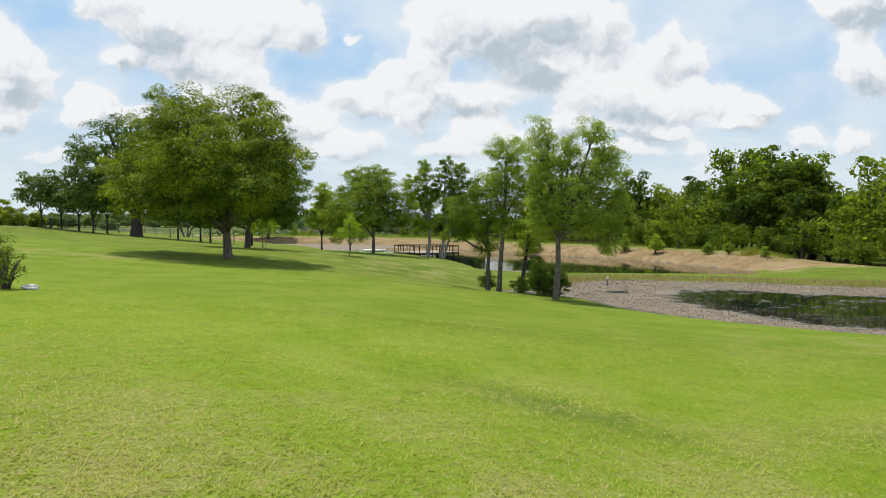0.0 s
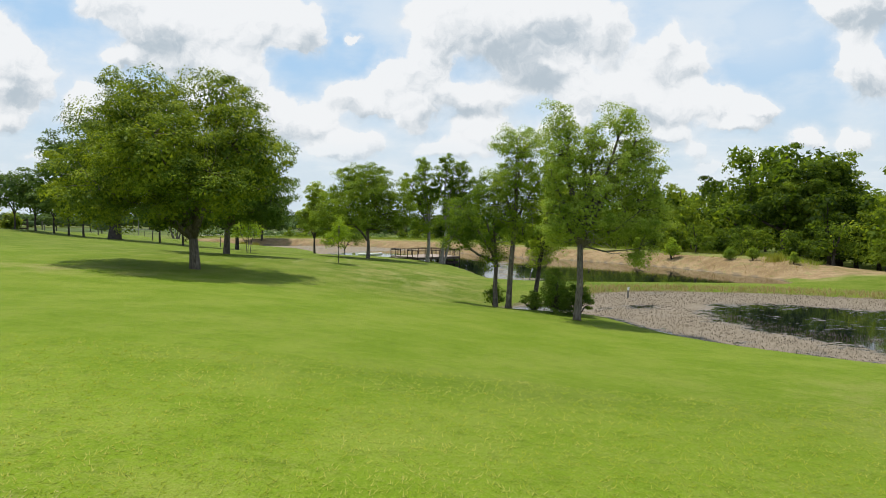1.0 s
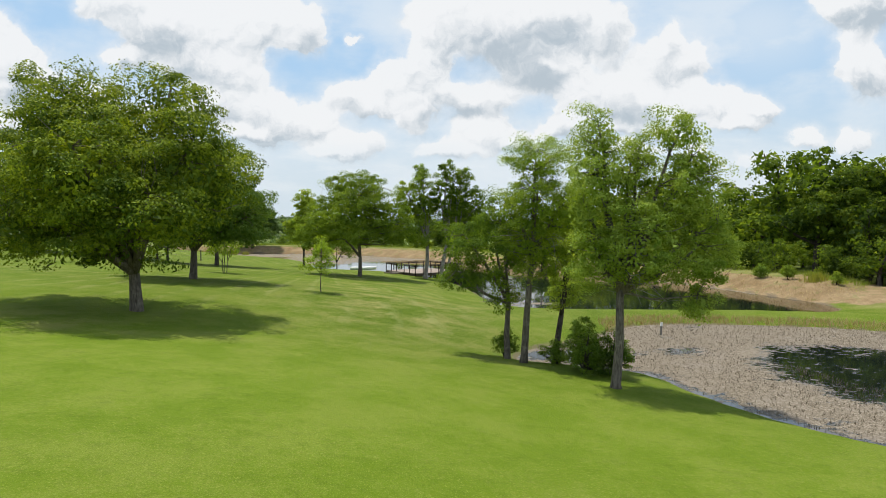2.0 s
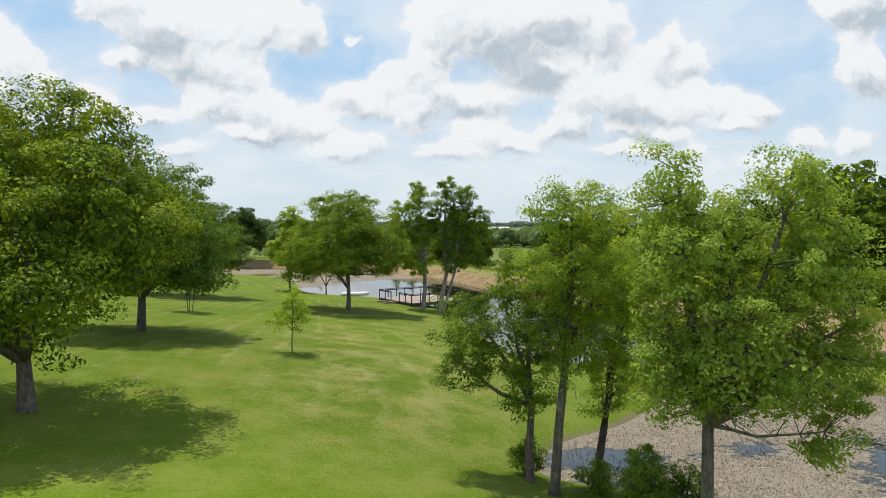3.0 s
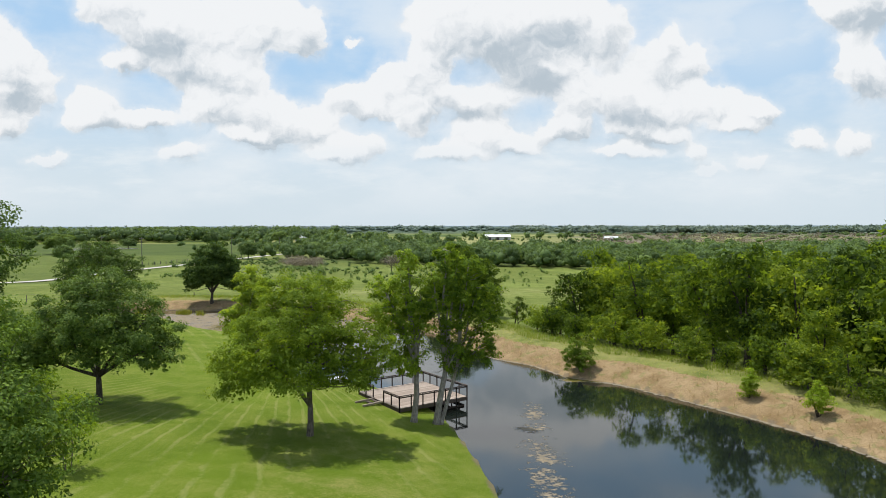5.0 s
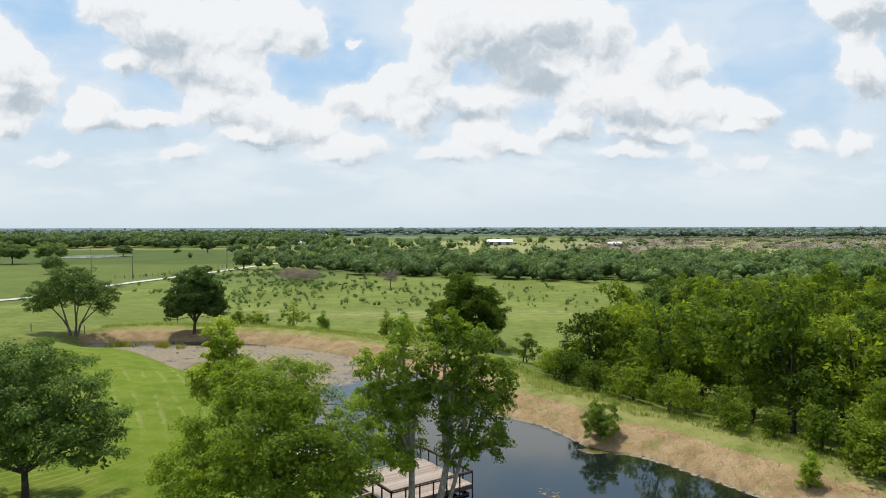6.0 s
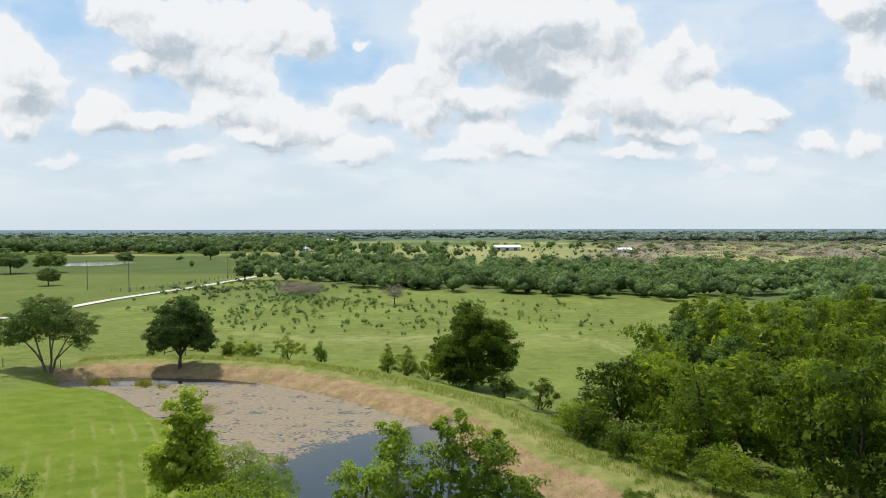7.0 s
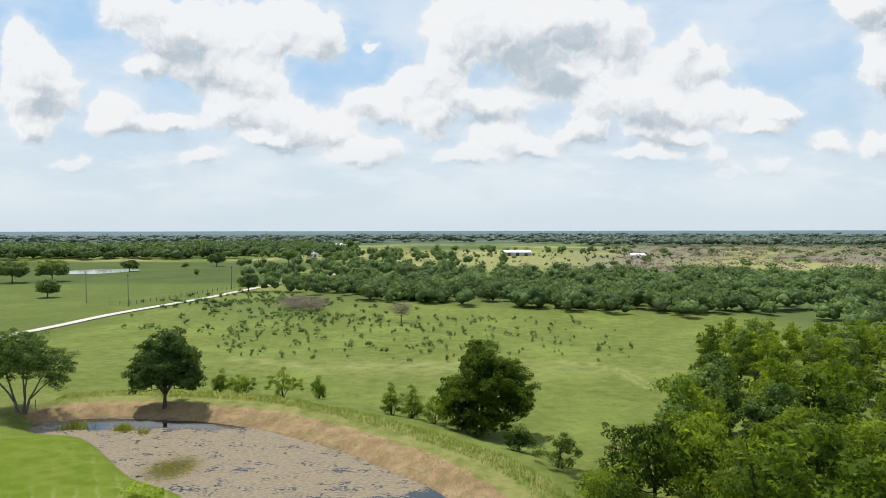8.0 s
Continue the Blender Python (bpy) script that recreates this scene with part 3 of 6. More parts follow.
def crown_points(lobes, clumps, leaves, spread, rng, flat=0.7, shell=0.55, bough=1.5):
    """Boughs spaced over the outer part of the lobes, leafy clumps over each bough, and leaf centres round them."""
    lobes = np.array(lobes, float)
    c, r = lobes[:, :3], lobes[:, 3:]
    weight = np.prod(r, 1) ** 0.67
    many = clumps * 3
    pick = rng.choice(len(lobes), many, p=weight / weight.sum())
    way = unit(rng.normal(0, 1, (many, 3)))
    rad = shell + (1 - shell) * rng.uniform(0, 1, (many, 1)) ** 0.5
    wob = 1 + 0.16 * np.sin(way[:, :1] * 5 + pick[:, None]) * np.cos(way[:, 2:] * 6 + 2 * pick[:, None])
    pts = c[pick] + way * np.maximum(r[pick] * rad * wob - 0.36 * spread * bough, 0.3 * r[pick])
    inner = np.full(many, 9.0)
    for k in range(len(lobes)):
        dk = np.linalg.norm((pts - c[k]) / r[k], axis=1)
        inner = np.where(pick != k, np.minimum(inner, dk), inner)
    order = np.nonzero((inner > 0.62) | (rng.uniform(size=many) < 0.12))[0]
    each = 4
    wide, kept = spread * bough, []
    for gap in (0.95, 0.7, 0.45):
        for i in order:
            if len(kept) * each >= clumps:
                break
            if not kept or (((pts[kept] - pts[i]) * np.array([1, 1, 1.5])) ** 2).sum(1).min() > (gap * wide) ** 2:
                kept.append(int(i))
    heart, lobe = np.repeat(pts[kept], each, 0), np.repeat(pick[kept], each)
    n = len(heart)
    size = np.repeat(wide * rng.uniform(0.6, 1.15, (len(kept), 1)), each, 0)
    lift = unit(rng.normal(0, 1, (n, 3)) + np.array([0, 0, 0.55]) + 0.5 * unit(heart - c[lobe]))
    pts = heart + lift * size * rng.uniform(0.35, 0.8, (n, 1)) * np.array([1, 1, flat])
    # each clump is a leafy pad: a dome of leaves, sparse below
    pad = (size * rng.uniform(0.45, 0.75, (n, 1)))[:, None]
    dome = unit(rng.normal(0, 1, (n * leaves, 3))).reshape(n, leaves, 3)
    dome[..., 2] = np.where(dome[..., 2] < -0.1, -dome[..., 2] * rng.choice([1.0, -0.6], dome[..., 2].shape, p=[0.6, 0.4]), dome[..., 2])
    off = dome * rng.uniform(0.3, 1.0, (n, leaves, 1)) ** 0.6 * pad * np.array([1, 1, flat])
    cen = (pts[:, None] + off).reshape(-1, 3)
    out = unit((dome + 0.75 * lift[:, None] + 0.3 * unit(heart - c[lobe])[:, None]).reshape(-1, 3))
    return pts, lobe, cen, out


def tree(name, at, label, lobes, mats, stems, clumps, leaves, leaf, spread, seed, group="", droop=0.0, twig=0.35, flat=0.7, slim=0.55, shell=0.55, category="tree", dead=0, three=False, core=0.12, loose=0.42):
    """A tree: tapered stems to the heart of each lobe, twigs out to the clumps, and leaves.
    lobes: centre and radii from the foot; stems: foot offset, radius, fork height, lobes served."""
    rng = np.random.default_rng(seed)
    root = thing(name, at, label, category, group)
    bark, foliage = mats
    pts, pick, cen, out = crown_points(lobes, clumps, leaves, spread, rng, flat, shell)
    size = np.full((len(cen), 1), leaf)
    # larger sprays close the heart of the crown
    lob = np.array(lobes, float)
    n = int(len(cen) * core)
    wt = np.prod(lob[:, 3:], 1) ** 0.9
    pk = rng.choice(len(lob), n, p=wt / wt.sum())
    way = unit(rng.normal(0, 1, (n, 3)))
    cen = np.concatenate([cen, lob[pk, :3] + way * lob[pk, 3:] * rng.uniform(0.3, 0.78, (n, 1))])
    out, size = np.concatenate([out, way]), np.concatenate([size, np.full((n, 1), leaf * 2.0)])
    wood = Shape()
    nodes = []
    for (fx, fy, r0, fork, lean_x, lean_y, serves) in stems:
        foot = Vector((fx, fy, -0.25))
        knot = Vector((fx + lean_x, fy + lean_y, fork))
        mid = foot.lerp(knot, 0.5) + Vector((rng.normal(0, 0.05), rng.normal(0, 0.05), 0)) * fork * 0.3
        flare = foot.lerp(knot, 0.12)
        wood.tube([foot, flare, mid, knot], [r0 * 1.55, r0 * 1.08, r0 * 0.9, r0 * 0.74], 10)
        for k in serves:
            goal = Vector(lobes[k][:3]) + Vector((0, 0, lobes[k][5] * 0.45))
            line = [knot - (knot - foot).normalized() * r0 * 0.5]
            for i in range(1, 6):
                f = i / 5
                q = knot.lerp(goal, f) + Vector(rng.normal(0, 0.07, 3)) * (goal - knot).length * 0.5 * f * (1.1 - f)
                q.z += 0.16 * (goal - knot).length * math.sin(f * math.pi) * (0.2 if goal.z > knot.z + 2 else -0.5)
                line.append(q)
            r1 = r0 * (0.6 if len(serves) > 1 else 0.72) * (1.0 if goal.z > knot.z + 1.2 else 0.36)
            wood.tube(line, [r1 * (1 - 0.8 * i / 5) + 0.012 for i in range(6)], 7)
            nodes += [(k, i, q, r1 * (1 - 0.8 * i / 5)) for i, q in enumerate(line) if i > 0]
    where = np.array([tuple(q) for _, _, q, _ in nodes])
    chosen = rng.permutation(len(pts))[: int(len(pts) * twig)]
    for i in chosen:
        p = pts[i]
        cost = np.linalg.norm(where - p, axis=1) + 0.5 * np.maximum(0, where[:, 2] - p[2])
        k = int(cost.argmin())
        a, b = Vector(where[k]), Vector(p)
        m = a.lerp(b, 0.55) + Vector(rng.normal(0, 0.08, 3)) * (b - a).length
        r = min(0.05, nodes[k][3] * 0.5, 0.012 * (b - a).length + 0.008) + 0.006
        wood.tube([a, m, b], [r, r * 0.7, 0.006], 4)
    inner = [k for k, nd in enumerate(nodes) if nd[1] <= 2]
    bare = Shape()
    for i in range(dead):
        k = inner[int(rng.integers(len(inner)))]
        a = Vector(where[k])
        w = Vector(unit(rng.normal(0, 1, (1, 3)))[0])
        b = a + Vector((w.x * 1.5, w.y * 1.5, w.z * 0.5 + 0.1))
        m = a.lerp(b, 0.5) + Vector(rng.normal(0, 0.15, 3))
        bare.tube([a, m, b], [0.026, 0.016, 0.006], 4)
        for j in range(3):
            e = b + Vector(rng.normal(0, 0.4, 3))
            bare.tube([m.lerp(b, j / 3), e], [0.012, 0.004], 3)
    if dead:
        tagged(part("dead_wood", bare.mesh("dead_wood", BARK_PALE, True), root), "bleached leafless twigs", kind="stuff")
    part("trunk", wood.mesh("trunk", bark, True), root)
    part("crown", leaf_mesh("crown", cen, out, size, rng, foliage, droop, slim, three, loose), root)
    return root


def shrub(name, at, label, radius, tall, mats, clumps, leaves, leaf, seed, group="", stems=7, flat=0.8, droop=0.0, spread=0.4, category="shrub", base=0.05, slim=0.5):
    rng = np.random.default_rng(seed)
    root = thing(name, at, label, category, group)
    lobes = []
    for k in range(5):
        w = 2 * math.pi * k / 5 + rng.uniform(0, 1)
        q = radius * rng.uniform(0.3, 0.68)
        t = tall * rng.uniform(0.26, 0.5)
        lobes.append((q * math.cos(w), q * math.sin(w), t + base, radius * rng.uniform(0.3, 0.5), radius * rng.uniform(0.3, 0.5), t * rng.uniform(0.8, 1.0)))
    lobes.append((0, 0, tall * 0.62, radius * 0.42, radius * 0.42, tall * 0.4))
    pts, pick, cen, out = crown_points(lobes, clumps, leaves, spread, rng, flat, 0.35, 1.2)
    cen[:, 2] = np.maximum(cen[:, 2], 0.02)
    wood = Shape()
    for k in range(stems):
        p = Vector(pts[int(rng.integers(len(pts)))])
        a = Vector((rng.normal(0, 0.06) * radius, rng.normal(0, 0.06) * radius, -0.1))
        m = a.lerp(p, 0.5) + Vector((0, 0, tall * 0.1))
        r = 0.012 + 0.012 * tall
        wood.tube([a, m, p], [r, r * 0.7, r * 0.25], 5)
    part("stems", wood.mesh("stems", mats[0], True), root)
    part("foliage", leaf_mesh("foliage", cen, out, leaf, rng, mats[1], droop, slim), root)
    return root


# ---- ground, water ----


def spread_axis(lo, hi, step, far_lo, far_hi, grow):
    inner = np.arange(lo, hi + step / 2, step)
    left, right, s = [], [], step
    while (left[-1] if left else lo) > far_lo:
        s *= grow
        left.append((left[-1] if left else lo) - s)
    s = step
    while (right[-1] if right else hi) < far_hi:
        s *= grow
        right.append((right[-1] if right else hi) + s)
    return np.array(left[::-1] + inner.tolist() + right)


def build_ground():
    xs = spread_axis(-62, 48, 0.7, -4600, 4600, 1.12)
    ys = spread_axis(-6, 172, 0.7, -1500, 4700, 1.09)
    gx, gy = np.meshgrid(xs, ys)
    p = np.stack([gx.ravel(), gy.ravel()], 1)
    z, zones, d, side = relief(p)
    x, y = p.T
    far_r = np.hypot(x, y)
    nx, ny = len(xs), len(ys)
    i = (np.arange(ny - 1)[:, None] * nx + np.arange(nx - 1)).ravel()
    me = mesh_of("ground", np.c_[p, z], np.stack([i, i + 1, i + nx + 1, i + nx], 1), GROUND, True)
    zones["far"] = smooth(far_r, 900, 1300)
    zones["scrub"] = smooth(y, 300, 480)
    # left pasture in part and crop field in full, with cloud shadow in their colour
    zones["shaded_crop"] = 0.45 * (1 - smooth(x, -104, -96)) * smooth(y, 165, 190) * (y <= 372) + ((x < -96) & (x > -420) & (y > 372) & (y < 600)).astype(float) * smooth(x, -430, -380)
    zones["pale"] = 0.8 * np.exp(-((x - 40) / 130) ** 2) * smooth(y, 470, 540) * (1 - smooth(y, 800, 900)) + 0.35 * np.exp(-(((x + 5) / 40) ** 2 + ((y - 190) / 7) ** 2))
    zones["brush"] = 0.85 * smooth(y + 0.35 * x, 285, 310) * (1 - smooth(y, 420, 480)) * smooth(x, -72, -50) + 0.8 * smooth(x, 84, 96) * smooth(y, 226, 240) * (1 - smooth(y, 430, 480))
    zones["brush"] = np.clip(zones["brush"] + 0.6 * np.exp(-(((x + 62) / 26) ** 2 + ((y - 285) / 26) ** 2)), 0, 1)
    zones["bare"] = 0.8 * smooth(x / np.maximum(y, 1), 0.13, 0.24) * smooth(y, 430, 500) * (1 - smooth(y, 950, 1050))
    # two ruts worn through the pasture
    rut = np.array([(-46, 196), (-27, 189), (-12, 192), (-1, 195), (10, 197.5), (19, 197), (26, 193.5), (30, 187), (32, 175)], float)
    dr = to_line(p, rut[:-1], rut[1:])
    zones["track"] = 0.75 * np.exp(-((dr - 0.9) / 0.55) ** 2)
    # thin dry turf by the start and on the brow of the hill
    w = np.exp(-((y - 3) / 6.5) ** 2) * 0.9
    w = w + 0.75 * np.exp(-(((x + 22) / 9) ** 2 + ((y - 39) / 2.6) ** 2)) + 0.6 * np.exp(-(((x + 2) / 6) ** 2 + ((y - 53) / 9) ** 2))
    w = w + 0.5 * np.exp(-(((x + 5) / 5) ** 2 + ((y - 68) / 9) ** 2)) + 0.5 * np.exp(-(((x - 14) / 6) ** 2 + ((y - 21) / 3) ** 2)) + 0.18
    zones["worn"] = np.clip(w, 0, 1)
    zones["lush"] = np.exp(-((((x - 1.8) * 0.74 - (y - 9.7) * 0.67) / 2.2) ** 2 + (((x - 1.8) * 0.67 + (y - 9.7) * 0.74) / 0.6) ** 2)) * 1.2 + 0.7 * np.exp(-(((x - 7) / 2) ** 2 + ((y - 9.2) / 0.8) ** 2)) + 0.5 * np.exp(-(((x - 1) / 5) ** 2 + ((y - 19.5) / 1.2) ** 2))
    # the mower's rounds bend round the brow
    yy = np.maximum(y - 45, 0)
    fan = 50 * np.arctan2(x + 17 + 0.004 * np.maximum(60 - y, 0) ** 2, np.maximum(110 - y, 1)) + 0.35 * waves(x * 0.5, y * 0.4)
    zones["swath"] = np.where(y < 98, fan, x + 0.15 * yy + 0.0026 * yy ** 2 + 1.2 * waves(x * 0.3 + 4, y * 0.22))
    zones["older"] = 0.5 * smooth(y + 0.3 * x, 10, 24) + 0.5 * smooth(y + 0.4 * x, 30, 48)
    zones["mown"] = (1 - np.exp(-((y - 98) / 4) ** 2)) * smooth(y, 40, 54) * (1 - smooth(y, 140, 150)) * smooth(x, -46, -36) * (1 - smooth(x, -1, 3))
    for k, v in zones.items():
        me.attributes.new(k, "FLOAT", "POINT").data.foreach_set("value", np.ascontiguousarray(v, dtype=np.float32))
    tagged(new("ground", me), "mown green lawn falling to ponds, levee and pasture to the horizon", "ground", kind="structure")


def build_water(name, ring, label):
    a = np.array(ring, float)
    lo, hi = a.min(0) - 2.5, a.max(0) + 2.5
    xs, ys = np.arange(lo[0], hi[0], 0.5), np.arange(lo[1], hi[1], 0.5)
    gx, gy = np.meshgrid(xs, ys)
    p = np.stack([gx.ravel(), gy.ravel()], 1)
    d = to_line(p, a, np.roll(a, -1, 0))
    inside = within(p, ring)
    nx, ny = len(xs), len(ys)
    i = (np.arange(ny - 1)[:, None] * nx + np.arange(nx - 1)).ravel()
    ok = inside | (d < 1.0)
    quads = np.stack([i, i + 1, i + nx + 1, i + nx], 1)
    quads = quads[ok[quads].all(1)]
    used, back = np.unique(quads, return_inverse=True)
    quads = back.reshape(quads.shape)
    p, d = p[used], d[used]
    me = mesh_of(name, np.c_[p, np.full(len(p), WATER)], quads, WATER_MAT, True)
    x, y = p.T
    if name == "near_pond":
        hole = rounded([(15.0, 44.5), (15.4, 39.5), (17.3, 34.5), (20.4, 31), (27, 27.3), (38, 26.5), (43, 33), (36, 41), (29.5, 44.5), (24, 47), (19, 49)])
        deep_in = to_line(p, np.array(hole), np.roll(np.array(hole), -1, 0)) * np.where(within(p, hole), 1, -1)
        mat = 0.60 - 0.2 * smooth(deep_in, -1.6, 1.6)
        mat = mat - 0.36 * np.exp(-(((x - 6.2) / 2.6) ** 2 + ((y - 46.3) / 1.1) ** 2)) - 0.24 * np.exp(-d / 0.7) * (y < 44)
        mat = mat - 0.25 * np.exp(-(((x - 12.8) / 1.1) ** 2 + ((y - 47.5) / 1.0) ** 2))
        pink, moss = np.ones_like(x), np.zeros_like(x)
    else:
        mat = 0.16 + 0.0 * x
        mat = np.maximum(mat, 0.55 * smooth(y - x, 119, 137))
        mat = mat - 0.16 * np.exp(-(((x + 9) / 5) ** 2 + ((y - 121) / 5) ** 2)) - 0.22 * np.exp(-(((x + 47) / 7) ** 2 + ((y - 150.5) / 2.5) ** 2)) - 0.3 * np.exp(-(((x + 34) / 6) ** 2 + ((y - 150.5) / 1.7) ** 2))
        west = np.exp(-((x - 6.0 - 0.06 * (y - 72)) / 3.6) ** 2) * smooth(y, 62, 66) * (1 - smooth(y, 90, 104))
        mat = np.maximum(mat, 0.475 * west)
        mat = np.maximum(mat, 0.62 * np.exp(-(((x - 8) / 3) ** 2 + ((y - 67.5) / 1.8) ** 2)))
        rim = np.exp(-d / 0.7) * smooth(x, 2, 6) * smooth(y, 69, 76)
        mat = np.maximum(mat, 0.75 * rim)
        mat = np.maximum(mat, 0.66 * np.exp(-(((x - 13) / 2.6) ** 2 + ((y - 101) / 1.4) ** 2)))
        moss = np.exp(-(((x + 31) / 4.6) ** 2 + ((y - 134.5) / 6.0) ** 2)) * 0.68 + 0.55 * np.exp(-(((x - 13) / 3) ** 2 + ((y - 101) / 1.4) ** 2)) + 0.35 * rim
        pink = np.zeros_like(x)
    for k, v in dict(mat=mat, pink=pink, moss=moss).items():
        me.attributes.new(k, "FLOAT", "POINT").data.foreach_set("value", np.ascontiguousarray(v, dtype=np.float32))
    tagged(new(name, me), label, "water", kind="structure")


build_ground()
build_water("main_pond", MAIN, "dark still pond with tan floating mats along its edges")
build_water("near_pond", NEAR, "shallow pond covered in a dead grey-brown floating mat")


def ribbon(name, line, width, mat, label, category, lift=0.03, z=None):
    pts = [Vector((x, y, 0)) for x, y in line]
    fine = []
    for k in range(len(pts) - 1):
        n = max(2, int((pts[k + 1] - pts[k]).length / 3))
        p0, p1, p2, p3 = pts[max(k - 1, 0)], pts[k], pts[k + 1], pts[min(k + 2, len(pts) - 1)]
        for i in range(n):
            t = i / n
            fine.append(0.5 * ((2 * p1) + (p2 - p0) * t + (2 * p0 - 5 * p1 + 4 * p2 - p3) * t * t + (3 * p1 - p0 - 3 * p2 + p3) * t ** 3))
    fine.append(pts[-1])
    v, f = [], []
    for k, q in enumerate(fine):
        t = (fine[min(k + 1, len(fine) - 1)] - fine[max(k - 1, 0)]).normalized()
        s = Vector((t.y, -t.x, 0)) * width / 2
        for j, up in ((-1.0, -0.06), (-0.8, 0.02), (0.0, 0.06), (0.8, 0.02), (1.0, -0.06)):
            e = q + s * j
            v.append((e.x, e.y, height(q.x, q.y) + lift + 0.25 + up))
    for k in range(len(fine) - 1):
        for j in range(4):
            a = 5 * k + j
            f.append((a, a + 1, a + 6, a + 5))
    tagged(new(name, mesh_of(name, v, f, mat, True)), label, category, kind="structure")


ribbon("road", [(-125, 165), (-119, 195), (-115, 218), (-111.7, 241), (-108.8, 268), (-102.4, 294), (-96.2, 320), (-92.7, 343), (-89, 365), (-85.6, 380), (-79, 411), (-66, 470)], 3.4, GRAVEL, "pale gravel lane winding between pasture and fields", "road")


# ---- deck on the bank ----
def build_deck():
    foot, rail_top, floor = Vector((-3.15, 88.3, 0)), -1.1, -2.03
    u, v = Vector((0.83, 0.557, 0)), Vector((-0.587, 0.81, 0))
    side = 6.4

    def at(a, b, z):
        q = foot + u * a + v * b
        return Vector((q.x, q.y, z))

    deck = thing("viewing_deck", at(0, 0, 0), "square weathered timber deck with dark railings at the pond", "deck")
    inv = Matrix.Translation(-deck.location)

    def put(name, shape, mat, label=""):
        me = shape.mesh(name, mat)
        me.transform(inv)
        return part(name, me, deck, label)

    # floor boards run along the water side
    n = 44
    w = side / n
    for k in range(n):
        b = (k + 0.5) * w
        put("plank", Shape().beam(at(-0.04, b, floor), at(side + 0.04, b, floor), w - 0.014, 0.038), WOOD_DECK)
    for a0, b0, a1, b1 in ((0, 0, side, 0), (side, 0, side, side), (side, side, 0, side), (0, side, 0, 0)):
        put("fascia", Shape().beam(at(a0, b0, floor - 0.17), at(a1, b1, floor - 0.17), 0.05, 0.26), WOOD_FASCIA)
    for k in range(1, 6):
        put("joist", Shape().beam(at(k * side / 6, 0.1, floor - 0.16), at(k * side / 6, side - 0.1, floor - 0.16), 0.05, 0.2), WOOD_FASCIA)

    def post(a, b, deep=False):
        g = at(a, b, 0)
        base = min(height(g.x, g.y), WATER - 0.4) if deep else floor - 0.28
        put("post", Shape().beam(at(a, b, base), at(a, b, rail_top - 0.04), 0.10, 0.10), WOOD_RAIL)

    def rail(a0, b0, a1, b1):
        put("top_rail", Shape().beam(at(a0, b0, rail_top), at(a1, b1, rail_top), 0.14, 0.045), WOOD_RAIL)
        put("lower_rail", Shape().beam(at(a0, b0, rail_top - 0.12), at(a1, b1, rail_top - 0.12), 0.04, 0.09), WOOD_RAIL)

    m = 0.05
    runs = [(0, 0, side, 0), (side, 0, side, side), (side, side, 0, side), (0, side, 0, 4.0), (0, 2.35, 0, 0)]
    for a0, b0, a1, b1 in runs:
        rail(a0, b0, a1, b1)
        length = math.hypot(a1 - a0, b1 - b0)
        k = max(2, round(length / 1.07))
        for i in range(k + 1):
            a, b = a0 + (a1 - a0) * i / k, b0 + (b1 - b0) * i / k
            corner = i in (0, k)
            if i == k and length > 3:
                continue
            post(a, b, corner or (b < 0.1 and i > 3) or a > side - 0.1)
    for a in (3.6, 4.7, 5.8):
        for b in (0.3, 2.2, 4.2):
            q = at(a, b, 0)
            put("pile", Shape().beam(at(a, b, min(height(q.x, q.y), WATER - 0.3) - 0.2), at(a, b, floor - 0.28), 0.13, 0.13), WOOD_RAIL)
    put("cross_beam", Shape().beam(at(3.4, 0.25, floor - 0.75), at(6.3, 0.25, floor - 0.75), 0.05, 0.14), WOOD_RAIL)
    put("cross_beam", Shape().beam(at(6.3, 0.25, floor - 0.75), at(6.3, 4.2, floor - 0.75), 0.05, 0.14), WOOD_RAIL)
    # two sloping boards and a few treads lead up to the gate
    for b in (2.55, 3.8):
        q = at(-1.75, b, 0)
        put("stringer", Shape().beam(at(-1.75, b, height(q.x, q.y) + 0.05), at(0.0, b, floor - 0.02), 0.12, 0.16), WOOD_DECK, "sunbleached sloping board")
    for f in (0.55, 0.85):
        q = at(-1.75, 3, 0)
        z = (height(q.x, q.y) + 0.05) * (1 - f) + (floor - 0.02) * f - 0.03
        put("tread", Shape().beam(at(-1.75 * (1 - f), 2.55, z), at(-1.75 * (1 - f), 3.8, z), 0.26, 0.04), WOOD_FASCIA)
    return deck


build_deck()


def foot(x, y, sink=0.03):
    return (x, y, height(x, y) - sink)


# ---- single trees ----
PECAN = (BARK, LEAF_PECAN)
tree("pecan_tree", foot(-14.2, 43.8), "large spreading pecan tree with dense yellow-green foliage", [
    (-1.2, 0, 6.2, 5.2, 5.6, 4.2), (-5.4, 0.6, 5.6, 3.3, 3.8, 3.2), (-2.6, 0, 8.9, 3.0, 3.2, 2.6), (2.6, 0.2, 6.4, 2.9, 3.8, 3.6), (1.6, 0.4, 9.4, 2.2, 2.4, 2.2),
    (-4.4, -2.2, 3.9, 3.0, 2.6, 1.7), (2.0, -3.0, 4.4, 2.6, 2.4, 2.0), (-5.0, 1, 8.0, 1.6, 2.2, 1.5), (-0.5, -4.2, 6.0, 3.4, 1.8, 2.6), (-1.0, -2.0, 3.2, 2.8, 2.2, 1.3)],
    PECAN, [(0, 0, 0.30, 1.9, -0.1, 0, range(10))], 720, 104, 0.14, 0.80, 11, "pecans", 0.35, 0.18, 0.65, 0.5, core=0.22, dead=4)
